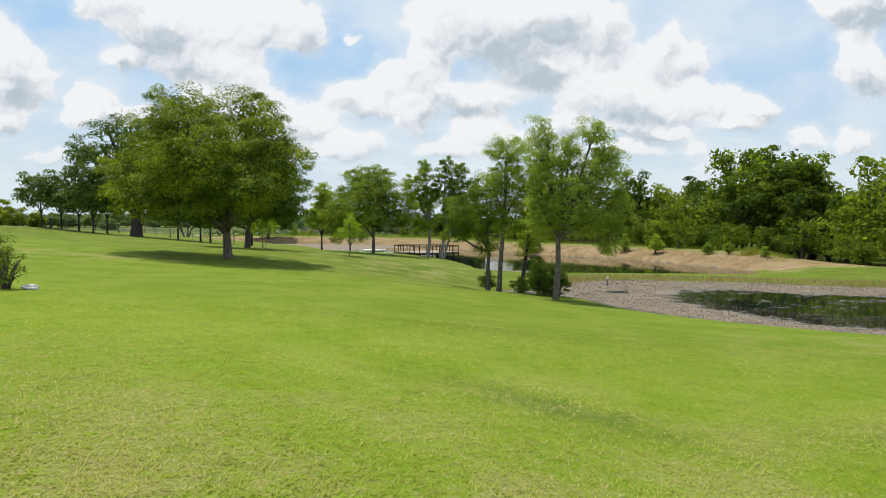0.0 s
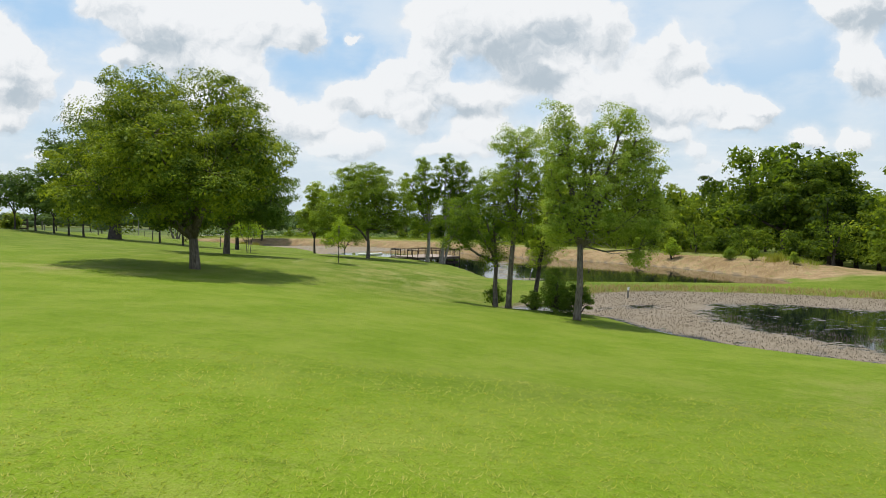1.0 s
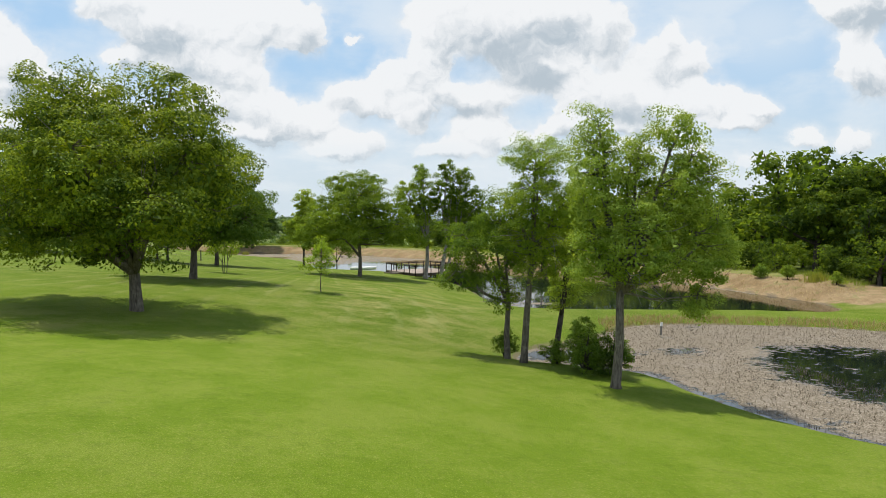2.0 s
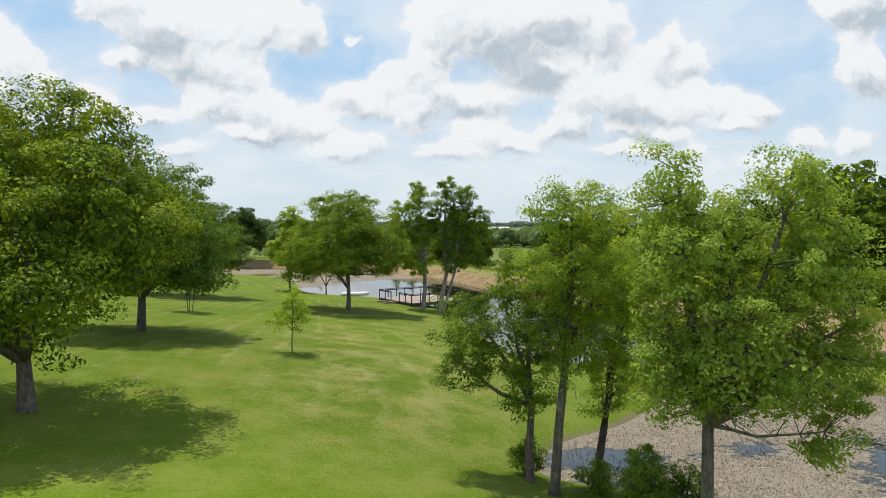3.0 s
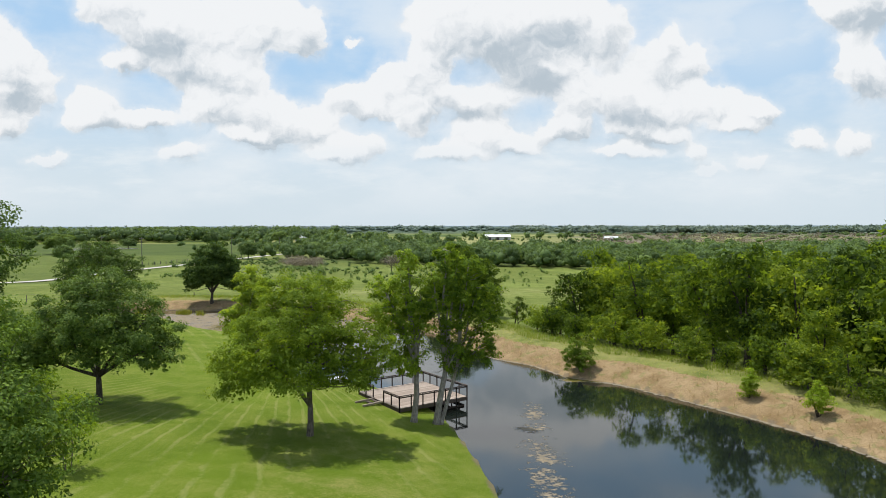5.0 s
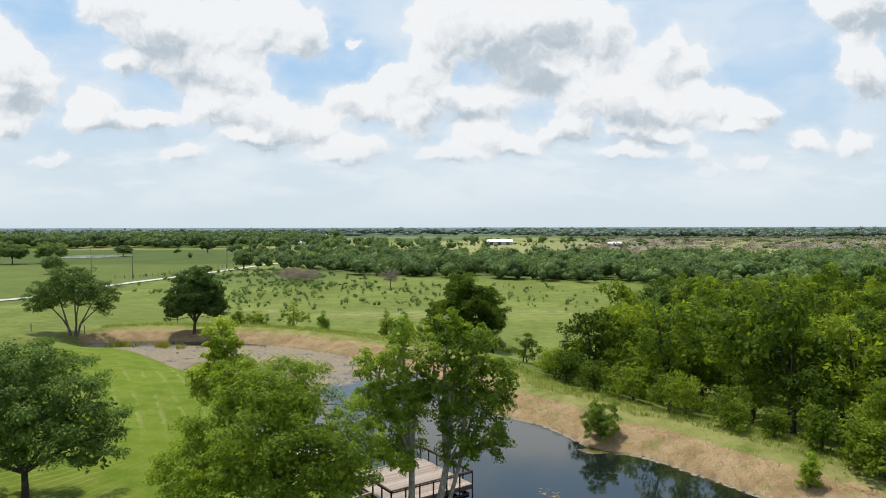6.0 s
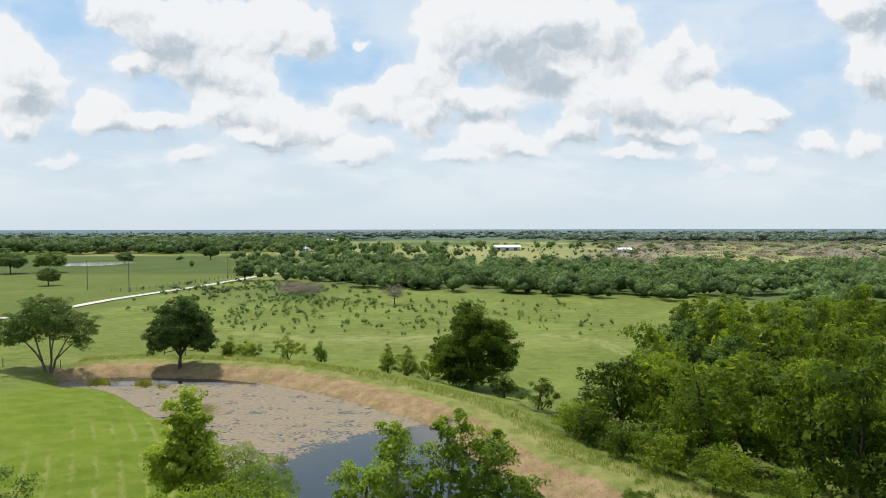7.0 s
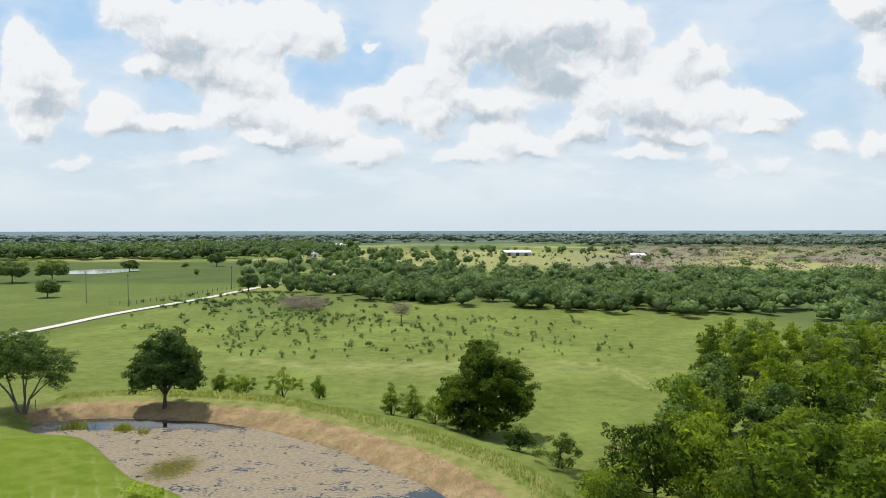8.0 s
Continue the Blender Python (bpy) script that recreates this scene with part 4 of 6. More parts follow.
tree("pecan_tree", foot(-17.8, 60.2), "pecan tree with feathery drooping mid-green foliage", [
    (-0.6, 0, 5.6, 4.6, 4.8, 3.6), (3.0, -0.5, 5.2, 2.9, 3.2, 3.0), (-3.4, 0.6, 5.4, 3.0, 3.4, 3.0), (0.4, 0, 8.4, 3.2, 3.2, 2.2), (1.8, -3.0, 4.6, 3.0, 2.2, 2.2), (4.2, -1.8, 3.6, 1.8, 1.8, 1.7), (-1, -4, 5, 2.8, 1.8, 2.4)],
    (BARK, LEAF_NUT), [(0, 0, 0.27, 2.2, 0.1, 0, range(7))], 620, 100, 0.145, 0.76, 12, "pecans", 0.35, 0.18, 0.65, 0.5, core=0.22, dead=2)
tree("oak_tree", foot(-24.9, 85.8), "round-headed dark green tree standing alone on the lawn", [
    (0, 0, 6.0, 4.8, 4.8, 3.6), (-3.6, 0, 5.0, 2.7, 3.2, 2.6), (3.6, 0, 5.0, 2.6, 3.2, 2.6), (0, 0, 8.2, 3.2, 3.2, 1.8), (4.6, -0.6, 3.6, 1.6, 1.8, 1.7), (-4.4, -0.4, 3.4, 1.6, 1.8, 1.5)],
    (BARK_DARK, LEAF_OAK), [(0, 0, 0.23, 2.2, 0, 0, range(6))], 520, 80, 0.165, 0.74, 13, "", 0.2, 0.25, 0.7)
tree("elm_tree", foot(-8.55, 81.0), "broad dome-crowned elm with bright green leaves and low fork", [
    (-0.6, 0, 6.4, 4.6, 4.8, 3.5), (-4.0, 0, 5.1, 2.6, 3.2, 2.8), (3.2, 0, 5.6, 2.5, 3.4, 2.9), (-0.4, 0.4, 8.7, 3.6, 3.6, 2.1), (-4.6, -0.6, 3.5, 1.8, 2.0, 1.4), (3.4, -0.4, 4.5, 1.7, 2.0, 1.4), (-1.2, -3.8, 5.4, 3.0, 1.5, 2.1)],
    (BARK, LEAF_ELM), [(0, 0, 0.22, 2.1, 0.05, 0, (0, 1, 3))], 640, 90, 0.15, 0.68, 14, "", 0.25, 0.25, 0.7)
tree("cottonwood_tree", foot(-1.95, 86.3), "tall narrow cottonwood with grey trunk beside the deck", [
    (-0.3, 0.5, 6.2, 1.7, 2.0, 2.2), (-0.9, 0.6, 9.4, 1.6, 1.9, 2.2), (-1.9, 0.8, 7.6, 1.4, 1.7, 1.9), (-0.5, 0.6, 11.6, 1.0, 1.2, 1.5), (-1.5, 0, 4.8, 1.2, 1.6, 1.0), (0.5, 0.8, 8.2, 1.1, 1.4, 1.7), (-2.4, 0.4, 9.6, 0.9, 1.1, 1.3), (-0.5, 0, 4.3, 1.5, 1.6, 1.1), (-0.2, 0.3, 7.6, 1.4, 1.5, 1.6)],
    (BARK_PALE, LEAF_COTTONWOOD), [(0, 0, 0.23, 4.2, 0.2, 0.2, range(9))], 330, 60, 0.14, 0.5, 15, "deck cottonwoods", 0.1, 0.4, 0.85, 0.75, dead=6, core=0.06)
tree("cottonwood_tree", foot(-0.35, 86.4), "tall leaning cottonwood with pale forked trunk beside the deck", [
    (0.9, 0.4, 7.6, 1.5, 1.8, 2.0), (1.5, 0.6, 10.2, 1.5, 1.7, 2.2), (0.6, 0.6, 12.2, 0.9, 1.1, 1.4), (3.2, 0.8, 9.2, 1.3, 1.6, 2.0), (3.8, 0.8, 7.0, 1.2, 1.4, 1.5), (-0.1, 0.2, 9.8, 0.9, 1.2, 1.7), (2.5, 0.4, 11.4, 0.9, 1.2, 1.4), (4.6, 0.9, 8.6, 0.8, 1.0, 1.2), (2.3, 0.2, 5.8, 1.2, 1.4, 1.2), (1.4, 0, 4.7, 1.5, 1.5, 1.2), (3.6, 0.6, 5.4, 1.3, 1.4, 1.2), (1.9, 0.4, 8.6, 1.4, 1.5, 1.7)],
    (BARK_PALE, LEAF_COTTONWOOD), [(0, 0, 0.25, 4.0, 0.75, 0.2, (0, 1, 2, 5, 9)), (0.35, 0.1, 0.15, 4.4, 1.3, 0.3, (3, 4, 6, 7, 10, 11))], 400, 60, 0.14, 0.5, 16, "deck cottonwoods", 0.1, 0.45, 0.85, 0.75, dead=14, core=0.06)
tree("ash_tree", foot(-18.7, 102), "slender upright tree on the pond bank", [
    (0, 0, 5.2, 2.2, 2.2, 2.6), (0.3, 0, 8.2, 1.6, 1.6, 2.0), (-1.2, 0, 4.4, 1.4, 1.4, 1.6), (1.3, 0, 5.0, 1.4, 1.4, 1.6)],
    (BARK_DARK, LEAF_ELM), [(0, 0, 0.16, 2.2, 0, 0, range(4))], 230, 46, 0.22, 0.62, 17, "", 0.1, 0.25, 0.75, 0.7)
tree("willow_tree", foot(-14.4, 102.6), "small soft yellow-green willow at the water's edge", [
    (0, 0, 4.2, 2.7, 2.7, 2.5), (-1.8, 0, 3.4, 1.9, 2.0, 2.2), (1.9, 0, 3.3, 1.9, 2.0, 2.2)],
    (BARK_DARK, LEAF_WILLOW), [(0, 0, 0.09, 1.2, 0, 0, range(3))], 190, 80, 0.16, 0.66, 18, "", 0.9, 0.2, 0.95, 0.3)
tree("sapling", foot(-7.95, 56.3), "young sapling with airy light green leaves", [
    (0, 0, 2.3, 0.95, 0.95, 1.2), (0.5, 0, 2.0, 0.65, 0.7, 0.7), (-0.6, 0, 1.9, 0.6, 0.7, 0.7), (0.1, 0, 3.1, 0.5, 0.5, 0.7)],
    (BARK, LEAF_SAPLING), [(0, 0, 0.035, 1.2, 0, 0, range(4))], 80, 24, 0.12, 0.34, 19, "lawn saplings", 0.2, 0.5, 0.8, 0.42)
tree("sapling", foot(-19.65, 72.3), "young many-stemmed sapling with bright leaves", [
    (0.2, 0, 2.5, 1.3, 1.3, 1.3), (0.9, -0.3, 2.2, 0.8, 0.9, 0.9), (-0.9, 0, 2.2, 0.8, 0.9, 0.9), (0.2, 0, 3.4, 0.7, 0.7, 0.6)],
    (BARK, LEAF_SAPLING), [(0, 0, 0.04, 1.0, -0.1, 0, (0, 2)), (0.22, 0.1, 0.035, 1.1, 0.15, 0, (1, 3)), (0.1, -0.15, 0.03, 1.0, 0.05, 0, (0,))], 110, 26, 0.13, 0.4, 20, "lawn saplings", 0.2, 0.4, 0.8, 0.42)

# ---- the clump of poplars on the near bank ----
POPLAR = (BARK, LEAF_COTTONWOOD)
tree("poplar_tree", foot(2.93, 42.6), "grey-trunked poplar with glossy broad leaves", [
    (-0.6, 0, 4.6, 1.7, 1.9, 1.7), (-1.9, 0.3, 5.0, 1.2, 1.4, 1.3), (-0.2, 0, 6.4, 1.2, 1.4, 1.2), (-2.3, 0, 3.6, 0.9, 1.1, 0.8), (-0.2, -0.2, 2.8, 0.9, 1.0, 0.8)],
    POPLAR, [(0, 0, 0.14, 2.6, 0.05, 0, range(5))], 300, 92, 0.075, 0.4, 31, "bank poplars", 0.1, 0.4, 0.8, 0.6, dead=5, core=0.03)
tree("poplar_tree", foot(3.5, 41.4), "tall thin poplar with bent leader and bare twigs", [
    (0.2, 0, 5.0, 1.3, 1.3, 1.5), (0.5, -0.5, 7.0, 1.5, 1.4, 1.2), (0.4, -0.6, 8.6, 1.35, 1.3, 0.95), (-0.5, 0, 6.4, 0.9, 0.9, 0.9), (1.5, -0.2, 6.2, 1.2, 1.2, 1.2), (1.3, 0.2, 4.4, 1.0, 1.0, 0.9)],
    POPLAR, [(0, 0, 0.15, 4.6, 0.32, -0.3, range(6))], 420, 92, 0.075, 0.4, 32, "bank poplars", 0.1, 0.4, 0.8, 0.6, dead=8, core=0.04)
tree("poplar_tree", foot(5.0, 42.4), "poplar with dark leaning trunk and broad leaves", [
    (0.9, 0.4, 5.6, 1.3, 1.5, 1.6), (0.6, 0, 3.8, 1.2, 1.3, 1.0), (1.4, 0.2, 7.6, 1.1, 1.2, 1.4), (0.3, 0.3, 2.9, 0.9, 0.9, 0.7)],
    (BARK_DARK, LEAF_COTTONWOOD), [(0, 0, 0.15, 2.2, 0.3, 0, range(4))], 240, 92, 0.075, 0.4, 33, "bank poplars", 0.1, 0.4, 0.8, 0.6, dead=3, core=0.03)
tree("poplar_tree", foot(6.3, 36.9), "large pale-trunked poplar spreading over the pond edge", [
    (0.8, 0, 5.2, 2.2, 2.2, 1.9), (-0.6, 0, 7.4, 1.4, 1.6, 1.3), (-0.7, 0.3, 9.3, 0.95, 1.0, 0.75), (2.6, 0.2, 7.2, 1.5, 1.7, 1.3), (2.3, 0, 9.2, 1.25, 1.2, 0.8), (3.0, 0.2, 4.6, 1.3, 1.5, 1.3), (2.9, 0, 3.0, 0.7, 0.8, 0.9),
    (-0.9, 0, 4.8, 1.2, 1.5, 1.3), (0.8, 0, 8.4, 0.8, 0.9, 0.7), (3.7, 0.2, 5.6, 0.8, 1.0, 0.9), (2.8, 0.3, 8.0, 1.1, 1.3, 1.0), (1.0, 0.6, 6.6, 1.6, 1.6, 1.2), (-0.9, 0.2, 8.4, 1.2, 1.1, 0.9), (0.5, 0.3, 7.8, 1.2, 1.2, 0.9), (-1.1, 0.3, 6.3, 0.8, 1.0, 0.9)],
    (BARK, LEAF_POPLAR), [(0, 0, 0.17, 3.6, 0.15, 0.1, range(15))], 640, 92, 0.08, 0.42, 34, "bank poplars", 0.1, 0.5, 0.8, 0.6, dead=18, core=0.14)
for x, y, r, h, s in ((2.95, 43.4, 0.75, 1.35, 41), (4.95, 41.9, 0.75, 1.1, 42), (5.7, 39.2, 1.1, 2.6, 43), (6.8, 39.4, 1.0, 2.0, 44), (6.2, 40.4, 0.9, 1.5, 45)):
    shrub("bank_shrub", foot(x, y), "leafy dark green shrub at the foot of the poplars", r, h, (BARK_DARK, LEAF_POPLAR), int(50 * r * h) + 30, 46, 0.08, s, "bank shrubs", stems=14, spread=0.3, slim=0.5)

# ---- left of the lawn ----
tree("live_oak", foot(-41, 88.5), "very tall dark oak with a stout trunk by the fence", [
    (0, 0, 8.5, 6.2, 6.0, 4.8), (-4, 0, 7.0, 3.6, 4.0, 3.6), (4, 0, 8.0, 3.6, 4.0, 4.0), (-0.5, 0, 13.2, 3.8, 3.8, 3.2), (-4.6, 0, 11, 2.8, 3, 2.6), (2.4, 0, 14.2, 2.0, 2.2, 1.8), (-7.2, 0, 11.0, 2.2, 2.6, 2.2), (-3.6, 0, 13.8, 2.2, 2.4, 2.0), (-8.0, 0, 7.6, 2.6, 2.8, 2.4), (5.6, 0, 12.4, 2.6, 2.6, 2.4), (6.4, 0, 9.4, 2.4, 2.6, 2.2), (3.4, 0, 15.2, 2.4, 2.4, 1.6)],
    (BARK_DARK, LEAF_OAK), [(0, 0, 0.75, 3.4, 0, 0, range(12))], 640, 52, 0.25, 1.0, 51, "", 0.1, 0.25, 0.7)
for k, (x, y, h, r) in enumerate(((-47, 89, 8.0, 3.2), (-50, 91, 7.0, 3.0), (-44.6, 88, 7.5, 2.6), (-53, 92, 8.2, 3.4), (-36, 90, 6.5, 2.4), (-57, 94, 8.5, 3.6), (-29.5, 84, 5.5, 1.9), (-31.5, 86, 6.0, 2.0))):
    tree("oak_tree", foot(x, y), "thin-stemmed dark oak along the fence line", [
        (0, 0, h * 0.62, r, r, h * 0.34), (r * 0.5, 0, h * 0.52, r * 0.6, r * 0.6, h * 0.22), (-r * 0.5, 0.3, h * 0.55, r * 0.6, r * 0.6, h * 0.24)],
        (BARK_DARK, LEAF_OAK), [(0, 0, 0.13, 2.0, 0, 0, range(3))], 90, 36, 0.3, 0.85, 60 + k, "fence oaks", 0.1, 0.2, 0.7)
for k, (x, y, r, h) in enumerate(((-64, 96, 3.6, 4.6), (-69, 100, 3.6, 4.4), (-60.5, 99, 1.6, 2.4))):
    shrub("hedge_bush", foot(x, y), "bright green rounded bush by the gate", r, h, (BARK_DARK, LEAF_PECAN), 100, 32, 0.36, 70 + k, "gate bushes", spread=0.9)
shrub("vase_shrub", foot(-12.9, 19.5), "upright vase-shaped shrub with thin arching stems", 0.55, 1.75, (BARK, LEAF_PECAN), 70, 22, 0.085, 77, "", stems=34, spread=0.35, slim=0.35)


def rock(at, label):
    rng = np.random.default_rng(5)
    bm = bmesh.new()
    bmesh.ops.create_icosphere(bm, subdivisions=3, radius=0.2)
    for v in bm.verts:
        n = noise.noise(v.co * 7)
        v.co = Vector((v.co.x * 1.25, v.co.y * 0.8, v.co.z * 0.55)) * (1 + 0.35 * n)
    me = bpy.data.meshes.new("rock")
    bm.to_mesh(me)
    bm.free()
    me.materials.append(STONE)
    thing("rock", at, label, "rock", data=me)


rock((-12.25, 19.7, height(-12.25, 19.7) + 0.06), "pale limestone rock lying in the grass")

# ---- far end of the pond ----
tree("pecan_tree", foot(-59, 151), "spreading many-stemmed tree on the far pond corner", [
    (1.5, 0, 7.4, 4.2, 4.2, 2.8), (-2.6, 0, 7.0, 3.8, 4.0, 3.0), (5.2, 0, 6.6, 2.6, 2.8, 2.6), (0.5, 0, 9.6, 3.4, 3.4, 1.9), (5.4, 0, 4.6, 1.6, 1.6, 1.6), (-5, 0, 5.4, 2.4, 2.6, 2.4)],
    (BARK, LEAF_OAK), [(0, 0, 0.24, 1.6, -0.5, 0, (1, 5)), (0.4, 0.3, 0.2, 1.9, 0.3, 0, (0, 3)), (0.8, 0, 0.19, 2.0, 0.7, 0, (2, 4))], 520, 50, 0.2, 0.8, 81, "", 0.1, 0.3, 0.65)
tree("pecan_tree", foot(-40.8, 154.6), "dense dark round tree rooted in the bank", [
    (0, 0, 6.0, 4.0, 4.2, 3.6), (-3, 0, 4.4, 2.4, 2.8, 2.4), (3.2, 0, 4.6, 2.4, 2.8, 2.5), (0.9, 0, 8.9, 2.6, 2.8, 2.0), (-1.4, 0, 8.0, 2.0, 2.2, 1.8), (3.6, 0, 7.0, 1.8, 2.0, 1.8)],
    (BARK_DARK, LEAF_OAK), [(0, 0, 0.27, 2.0, 0.1, 0, range(6))], 480, 52, 0.32, 0.8, 82, "", 0.1, 0.2, 0.7, 0.85, three=True, loose=0.6, core=0.25)
tree("hackberry_tree", foot(3.2, 149), "broad rounded tree on the pasture edge", [
    (0, 0, 6.4, 4.6, 4.4, 3.8), (-3.6, 0, 5.0, 2.8, 3.2, 3.0), (4.2, 0, 5.0, 2.9, 3.2, 3.4), (-0.4, 0, 9.6, 2.8, 2.8, 2.4), (3, 0, 8.2, 2.4, 2.6, 2.2), (0, -2, 2.6, 4.4, 2.6, 2.0)],
    (BARK_DARK, LEAF_WOOD), [(0, 0, 0.28, 1.6, 0, 0, range(6))], 560, 50, 0.3, 0.85, 83, "", 0.1, 0.2, 0.7, 0.85, three=True, loose=0.6, core=0.25)
for k, (x, y, r, h, m) in enumerate(((-26.3, 162, 3.3, 4.2, LEAF_WOOD), (-34, 166, 2.4, 3.2, LEAF_WOOD), (-37.5, 167, 1.8, 3.4, LEAF_WOOD), (-21.5, 165, 1.3, 3.4, LEAF_WILLOW), (-9.2, 155, 2.0, 4.2, LEAF_WOOD),
                                      (-6.4, 153.8, 1.6, 4.6, LEAF_WOOD), (-3.2, 152, 2.6, 3.4, LEAF_WOOD), (10.9, 134.7, 3.4, 4.6, LEAF_WOOD), (7, 139, 2.2, 3.0, LEAF_WOOD), (0.2, 149, 2.4, 3.0, LEAF_WOOD))):
    shrub("levee_bush", foot(x, y), "leafy green bush growing behind the levee", r, h, (BARK_DARK, m), 100, 36, 0.2, 90 + k, "levee bushes", spread=0.7, base=0.0)
for k, (x, y, r, h, m) in enumerate(((24.9, 91.0, 0.75, 2.2, LEAF_SAPLING), (27.7, 86.0, 1.05, 2.7, LEAF_SAPLING), (13.6, 102.4, 1.9, 3.4, LEAF_WILLOW), (31.5, 78.5, 0.8, 1.4, LEAF_WILLOW), (32.6, 75.5, 0.7, 1.3, LEAF_ELM), (34.5, 71, 0.6, 1.1, LEAF_ELM))):
    shrub("bank_bush", foot(x, y), "light green bush on the dry bank", r, h, (BARK_DARK, m), 90 if r < 1.5 else 260, 40 if r < 1.5 else 64, 0.12, 110 + k, "bank bushes", spread=0.42, droop=0.3 if m == LEAF_WILLOW else 0.0, slim=0.35 if m == LEAF_WILLOW else 0.6)

# ---- the wood on the right ----


def wood_kind(seed, tall, wide, clumps, leaves, leaf):
    rng = np.random.default_rng(seed)
    lobes = [(0, 0, tall * 0.48, wide * 0.62, wide * 0.62, tall * 0.32)]
    for k in range(7):
        w = 2 * math.pi * k / 7 + rng.uniform(0, 1.0)
        up = rng.uniform(0.2, 0.66)
        q = wide * rng.uniform(0.5, 0.78) * (1.1 - 0.55 * up)
        s = rng.uniform(0.34, 0.5)
        lobes.append((q * math.cos(w), q * math.sin(w), tall * up, wide * s, wide * s, wide * s * rng.uniform(0.75, 1.0)))
    for k in range(3):
        s = rng.uniform(0.34, 0.46)
        lobes.append((rng.normal(0, 0.3) * wide, rng.normal(0, 0.3) * wide, tall * rng.uniform(0.72, 0.86), wide * s, wide * s, wide * s * 0.85))
    return tree("wood_tree", (0, 0, 0), "leafy green woodland tree", lobes, (BARK_DARK, LEAF_WOOD), [(0, 0, 0.14 + 0.008 * tall, tall * 0.25, 0, 0, (0, 3, 6, 9))], clumps, leaves, leaf, 0.84, seed, "woodland trees", 0.15, 0.0, 0.72, 0.85, three=True, core=0.26, loose=0.6)


def plant_wood():
    rng = np.random.default_rng(77)
    kinds = [wood_kind(200 + k, t, w, 100, 36, 0.29) for k, (t, w) in enumerate(((9.6, 3.9), (8.6, 3.6), (10.8, 4.2), (7.6, 3.8), (9.2, 3.1)))]
    away = [wood_kind(210 + k, t, w, 76, 24, 0.4) for k, (t, w) in enumerate(((9.6, 3.9), (8.2, 3.7), (10.4, 4.0)))]
    low = [wood_kind(220 + k, t, w, 48, 32, 0.22) for k, (t, w) in enumerate(((4.0, 2.4), (3.2, 2.2)))]
    edge = [(10.6, 126.5), (13.4, 118.5), (17, 110.5), (20.5, 106.2), (23.5, 101.5), (26.6, 97), (29, 91), (31, 87), (33.5, 83), (36, 79), (38.5, 73.5), (40.5, 67), (43, 61), (47, 55)]
    ring = edge + [(110, 50), (120, 150), (110, 212), (70, 218), (53, 203), (41, 182), (32, 161), (25, 146), (16, 136)]
    front = np.array(edge, float)
    spots = []

    def free(x, y, gap):
        return all((x - a) ** 2 + (y - b) ** 2 > gap * gap for a, b, _ in spots)

    def plant(kind, x, y, s):
        spots.append((x, y, s))
        m = Matrix.Translation(foot(x, y, 0.1)) @ Matrix.Rotation(rng.uniform(0, 6.28), 4, "Z") @ Matrix.Diagonal((s, s, s * rng.uniform(0.9, 1.1), 1))
        ob = copy_thing(kind, Matrix.Identity(4))
        ob.matrix_basis = m

    # a skirt of low growth along the levee
    for (x0, y0), (x1, y1) in zip(edge, edge[1:]):
        n = max(2, int(math.hypot(x1 - x0, y1 - y0) / 2.7))
        for i in range(n):
            f = (i + rng.uniform(0, 0.8)) / n
            nx, ny = (y0 - y1), (x1 - x0)
            l = math.hypot(nx, ny)
            o = rng.uniform(0.8, 2.2)
            plant(low[int(rng.integers(2))], x0 + (x1 - x0) * f + nx / l * o, y0 + (y1 - y0) * f + ny / l * o, rng.uniform(0.7, 1.15))
    tries = 0
    while len(spots) < 290 and tries < 14000:
        tries += 1
        x, y = rng.uniform(12, 112), rng.uniform(52, 222)
        p = np.array([[x, y]])
        if not within(p, ring)[0]:
            continue
        d = to_line(p, front[:-1], front[1:])[0]
        gap = 4.6 if d < 16 else 5.2 if d < 45 else 6.5
        if d < 2.6 or (x < 38 and y > 132 and d > 8) or not free(x, y, gap):
            continue
        s = rng.choice([0.78, 0.92, 1.05, 1.15, 1.3])
        if d < 6:
            s *= 0.85
        if y > 150:
            s *= 0.78
        if y < 100 and x > 36:
            s *= 1.26
        plant(kinds[int(rng.integers(5))] if d < 34 else away[int(rng.integers(3))], x, y, s)
    for k in kinds + away + low:
        for o in list(k.children):
            bpy.data.objects.remove(o)
        bpy.data.objects.remove(k)
    # dark old trees hung with creepers at the pasture corner, and one bleached snag
    for k, (x, y, h, r) in enumerate(((24.5, 137.5, 9.2, 3.4), (29, 142.5, 11.0, 3.6), (35, 139, 9.6, 3.8), (33, 150, 10.5, 4.4), (63, 176, 10.0, 5.2), (54, 186, 9.5, 4.6))):
        tree("wood_tree", foot(x, y), "dark old woodland tree hung with creepers", [
            (0, 0, h * 0.5, r * 0.8, r * 0.8, h * 0.36), (r * 0.45, 0, h * 0.3, r * 0.5, r * 0.5, h * 0.26), (-r * 0.45, 0.3, h * 0.34, r * 0.5, r * 0.5, h * 0.28),
            (0.2 * r, 0.2 * r, h * 0.8, r * 0.5, r * 0.5, h * 0.19), (-0.4 * r, 0, h * 0.68, r * 0.5, r * 0.5, h * 0.18), (0, -0.6 * r, h * 0.4, r * 0.55, r * 0.4, h * 0.24)],
            (BARK_DARK, LEAF_OAK), [(0, 0, 0.26, h * 0.22, 0, 0, range(6))], 190, 46, 0.36, 0.85, 310 + k, "woodland trees", 0.3, 0.1, 0.75, 0.8, core=0.25, three=True, loose=0.6)
